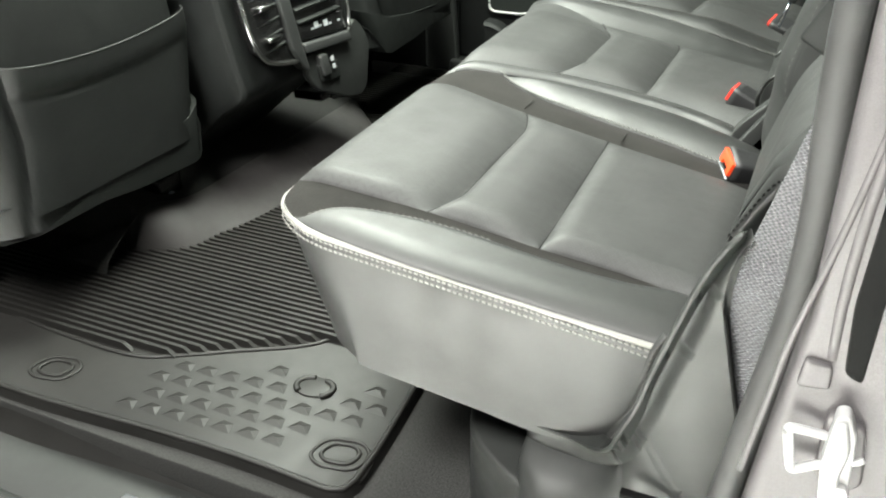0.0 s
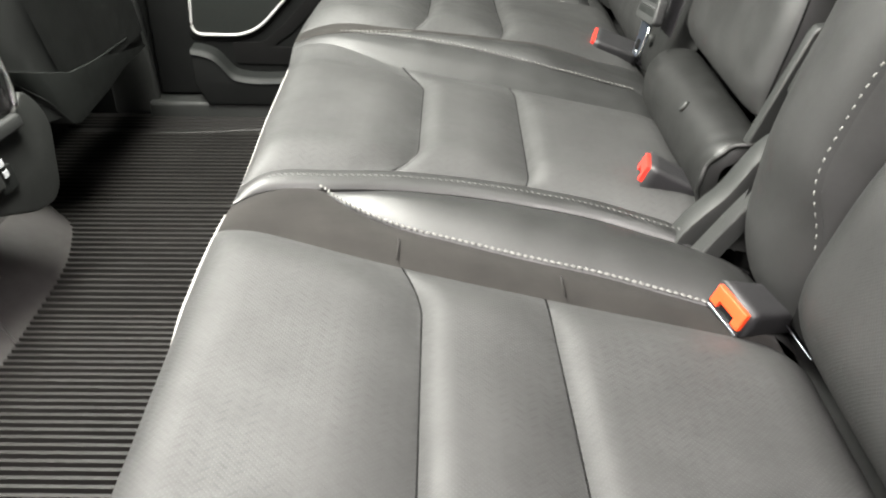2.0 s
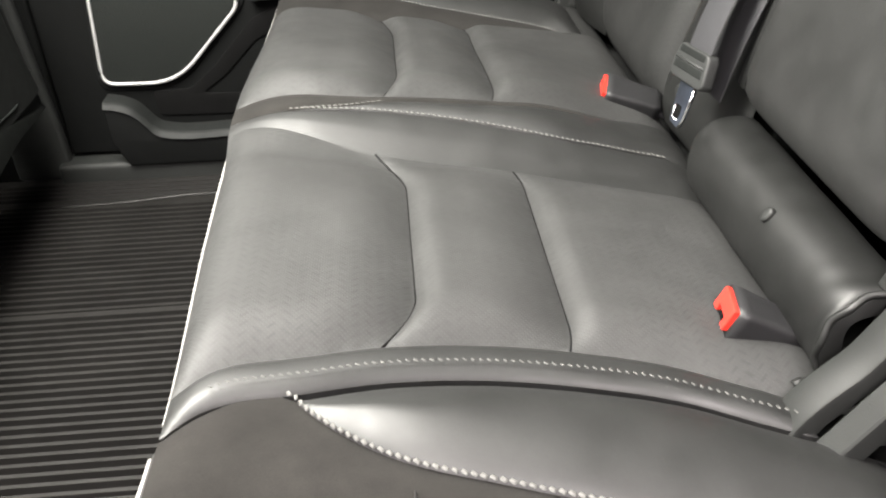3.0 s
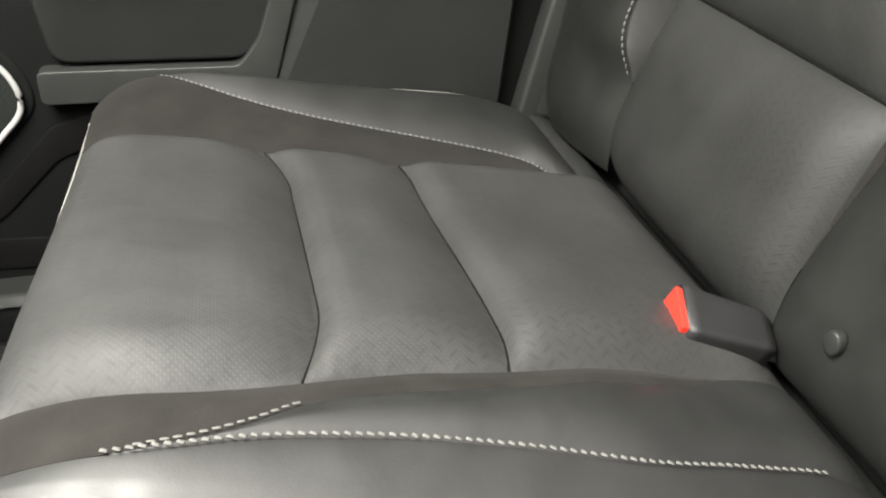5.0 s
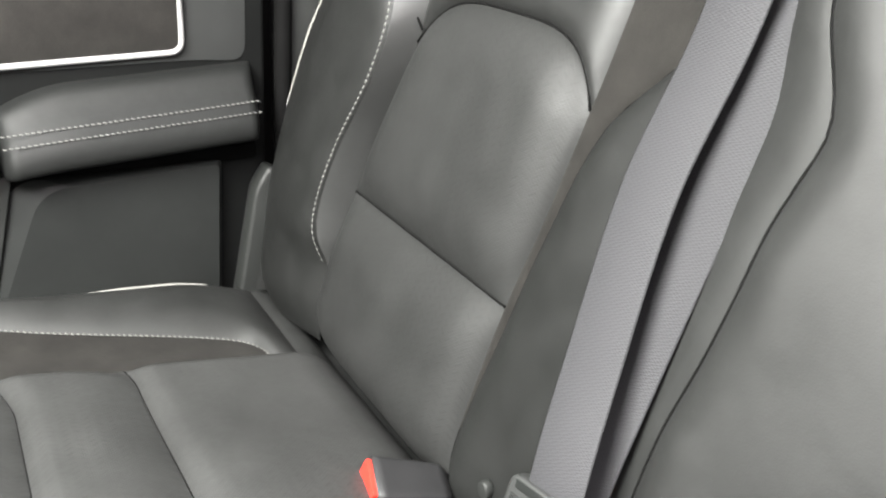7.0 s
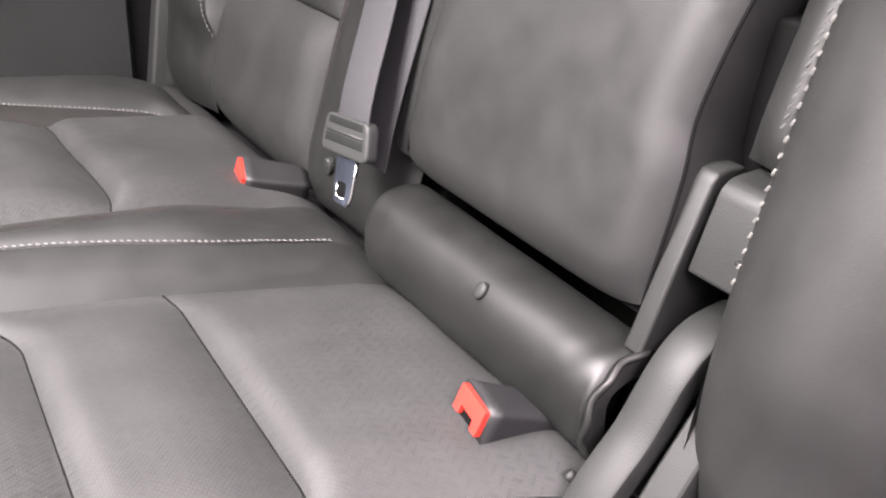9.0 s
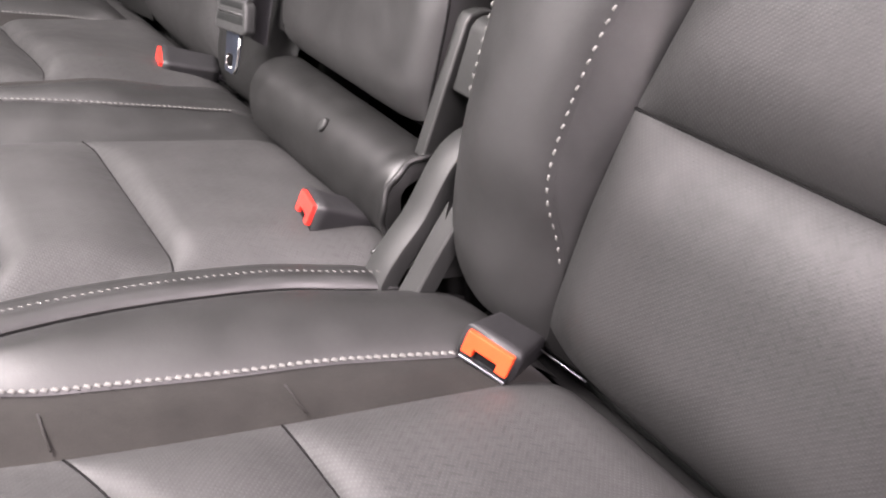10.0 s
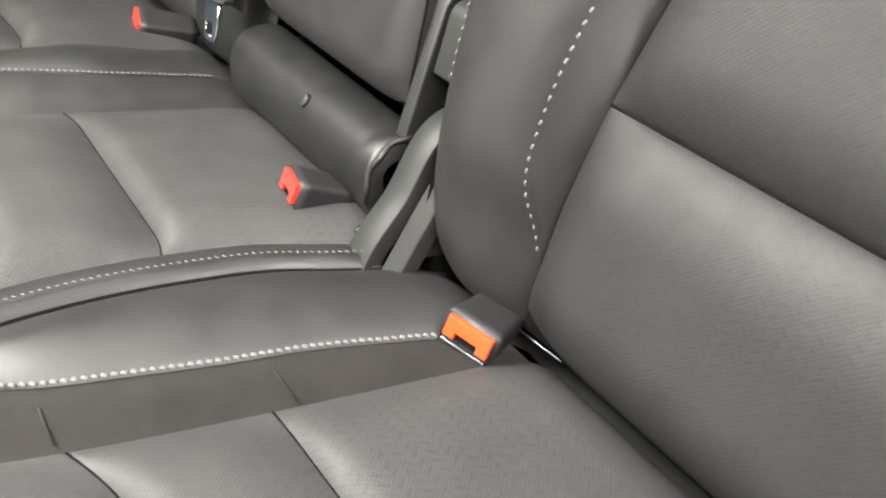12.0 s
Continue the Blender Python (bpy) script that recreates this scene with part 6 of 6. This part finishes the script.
def near_trim():
    ob = tagged(thing("pillar_trim", (0.14, -0.79, 0.04), "grey-black plastic seat-side trim swept round the near cushion", "pillar trim"), kind="structure")
    lip = spline([(0.203, -0.815, 0.490), (0.1975, -0.818, 0.484), (0.1875, -0.819, 0.466), (0.1795, -0.819, 0.446), (0.1685, -0.819, 0.410), (0.161, -0.819, 0.384), (0.1525, -0.819, 0.352), (0.1465, -0.818, 0.326), (0.136, -0.811, 0.294), (0.124, -0.796, 0.256), (0.104, -0.770, 0.226), (0.078, -0.752, 0.214), (0.050, -0.746, 0.212), (0.032, -0.740, 0.211), (0.024, -0.732, 0.210), (0.020, -0.720, 0.208)], 90)
    part("lip", tube(lip, lambda k: lerp(0.0026, 0.0016, ease01((k - 0.5) / 0.3)), 10), M_PLASTIC, ob, "thin rounded lip")

    def across(k):
        """Into the panel, square to the lip, in the panel's own plane."""
        t = lip[min(k + 1, 90)] - lip[max(k - 1, 0)]
        return Vector((-t.z, 0, t.x)).normalized() * -1

    def cove(u, v):
        k = min(int(u * 90), 90)
        n = across(k)
        if n.z > 0.2:
            n = -n
        w = lerp(0.009, 0.022, ease01(u / 0.22)) * v
        dip = 0.013 * (1 - (1 - min(1, v / 0.35)) ** 2) if v < 0.35 else 0.013 * (1 - ease01((v - 0.35) / 0.65)) + 0.005 * ease01((v - 0.35) / 0.65)
        return lip[k] + n * w + Vector((0, dip * lerp(1.0, 0.35, ease01((u - 0.62) / 0.2)), 0)), (u, w)

    part("cove", grid(cove, 90, 16, 0.0), M_PLASTIC, ob, "hollowed edge of the panel")
    part("inner_return", grid(lambda u, v: (lip[min(int(u * 90), 90)] + Vector((0.012 * v, 0.024 * min(1.0, 3 * v), -0.10 * v * (1 - ease01((u - 0.55) / 0.2)))), (u, v * 0.1)), 90, 6, 0.0), M_PLASTIC, ob)

    far_x = curve([(0.19, 0.199), (0.3, 0.213), (0.4, 0.223), (0.5, 0.240), (0.62, 0.240), (0.90, 0.060), (1.0, 0.032)])
    far_z = curve([(0.19, 0.424), (0.3, 0.365), (0.4, 0.325), (0.5, 0.20), (0.62, 0.04), (1.0, 0.05)])

    def face(u, v):
        p = Vector(cove(u, 1.0)[0])
        far = Vector((far_x(u), p.y, far_z(u)))
        if u < 0.24:
            far = p.lerp(far, ease01((u - 0.06) / 0.18))
        low = ease01((u - 0.55) / 0.12)
        q = p.lerp(far, v)
        q.y = lerp(q.y, lerp(-0.802, -0.765, ease01((u - 0.86) / 0.14)), low * math.sqrt(1 - (1 - min(1.0, v / 0.35)) ** 2))
        return q, (q.x, q.z)

    part("panel", grid(face, 90, 24, 0.0), M_PLASTIC, ob, "swept plastic panel")
    part("back_board", prism([(0.185, 0.05), (0.27, 0.05), (0.27, 0.500), (0.240, 0.497), (0.222, 0.490), (0.205, 0.474), (0.190, 0.448)], "y", -0.806, -0.799, 0.002), M_PLASTIC, ob, "flat board behind the belt")
    part("panel_gap", box((0.140, -0.8165, 0.2240), (0.205, -0.808, 0.2285), 0.0008), M_SEAL, ob, "dark joint in the panel")
    part("belt_slot", tube(spline([(0.1995, -0.8155, 0.424), (0.207, -0.8155, 0.392), (0.214, -0.8155, 0.362), (0.223, -0.8155, 0.325)], 20), 0.0018, 6), M_SEAL, ob, "dark slot for the belt")
    return ob


near_trim()
structure("door_seal", tube(spline([(0.185, -0.87, 0.06), (0.215, -0.87, 0.25), (0.228, -0.87, 0.36), (0.243, -0.87, 0.49), (0.2385, -0.87, 0.657), (0.26, -0.87, 1.05), (0.285, -0.87, 1.28)], 40), 0.0105, 14), M_SEALGREY, "grey rubber seal round the near door opening", "door seal")
structure("wall_near_rear", prism([(0.205, 0.0), (0.56, 0.0), (0.56, 1.30), (0.315, 1.30), (0.255, 0.70), (0.238, 0.40), (0.222, 0.20)], "y", -0.868, -0.835, 0.006), M_PLASTIC, "dark plastic pillar trim behind the near door opening", "pillar trim")


def jamb():
    ob = tagged(thing("door_jamb", (0.35, -0.93, 0.0), "grey painted metal door jamb beside the near opening", "car body"), kind="structure")
    part("jamb_panel", prism([(0.218, -0.30), (0.75, -0.30), (0.75, 1.30), (0.330, 1.30), (0.248, 0.70), (0.249, 0.49), (0.237, 0.36), (0.222, 0.18)], "y", -0.901, -0.870, 0.010, 4), M_PAINT, ob, "grey metallic painted panel")
    part("pressed_ridge", tube(spline([(0.2655, -0.899, 0.462), (0.2640, -0.900, 0.50), (0.2650, -0.900, 0.55), (0.272, -0.900, 0.64), (0.306, -0.900, 0.95)], 40), 0.0035, 8), M_PAINT, ob)
    part("flange_edge", tube(spline([(0.229, -0.9005, 0.363), (0.237, -0.9005, 0.426), (0.242, -0.9005, 0.469), (0.250, -0.9005, 0.510), (0.257, -0.9005, 0.547), (0.268, -0.9005, 0.62), (0.300, -0.9005, 0.90)], 40), 0.0022, 8), M_PAINT, ob, "rolled edge of the flange")
    # no hole here: the opening's shade is a flat black strip
    part("recess", prism(rounded([(0.2735, 0.455), (0.284, 0.450), (0.2845, 0.50), (0.287, 0.56), (0.312, 0.80), (0.345, 1.10), (0.330, 1.10), (0.295, 0.80), (0.2735, 0.60), (0.2700, 0.50)], 0.004), "y", -0.9025, -0.899, 0.001), M_SEAL, ob, "flat dark strip for the shaded opening in the jamb")
    return ob


jamb()


def striker():
    ob = thing("door_striker", (0.275, -0.905, 0.40), "white door striker loop bolted to the painted jamb", "door latch")
    y = -0.906
    part("plate", prism(rounded([(0.270, 0.430), (0.292, 0.424), (0.298, 0.380), (0.278, 0.368), (0.270, 0.384)], 0.006), "y", y - 0.002, y + 0.006, 0.002), M_PAINT, ob, "worn metal plate")
    part("bracket", prism(rounded([(0.274, 0.436), (0.281, 0.438), (0.287, 0.424), (0.290, 0.384), (0.283, 0.366), (0.275, 0.372), (0.272, 0.40)], 0.004), "y", y - 0.014, y, 0.004, 3), M_WHITEPAINT, ob, "thick white bracket")
    part("bracket_rib", tube(spline([(0.2775, y - 0.014, 0.434), (0.2815, y - 0.018, 0.418), (0.2800, y - 0.018, 0.398), (0.2830, y - 0.015, 0.374)], 16), 0.0030, 8), M_WHITEPAINT, ob)
    part("bracket_tab", tube(spline([(0.284, y - 0.010, 0.404), (0.289, y - 0.012, 0.406), (0.294, y - 0.011, 0.409)], 8), 0.0020, 8), M_WHITEPAINT, ob)
    loop = rounded([(0.250, 0.419), (0.276, 0.412), (0.276, 0.392), (0.257, 0.385)], 0.004, 4)
    part("loop", tube([(x, y - 0.010 + 0.35 * (x - 0.250), z) for x, z in loop], 0.0031, 10, True), M_WHITEPAINT, ob, "white bent striker loop")
    for x, z in ((0.2855, 0.386), (0.2810, 0.372)):
        part("bolt", moved(prism([(0.0048 * math.cos(a), 0.0048 * math.sin(a)) for a in [math.pi * k / 3 for k in range(6)]], "y", -0.007, 0.0, 0.001), Matrix.Translation((x, y - 0.012, z))), M_WHITEPAINT, ob, "white hexagon bolt head")
    return ob


striker()
tagged(part("jamb_plug", prism(rounded([(0.252, 0.461), (0.267, 0.459), (0.268, 0.443), (0.250, 0.441)], 0.003), "y", -0.905, -0.898, 0.0015), M_PAINT), "painted plug in the painted jamb", "plug")
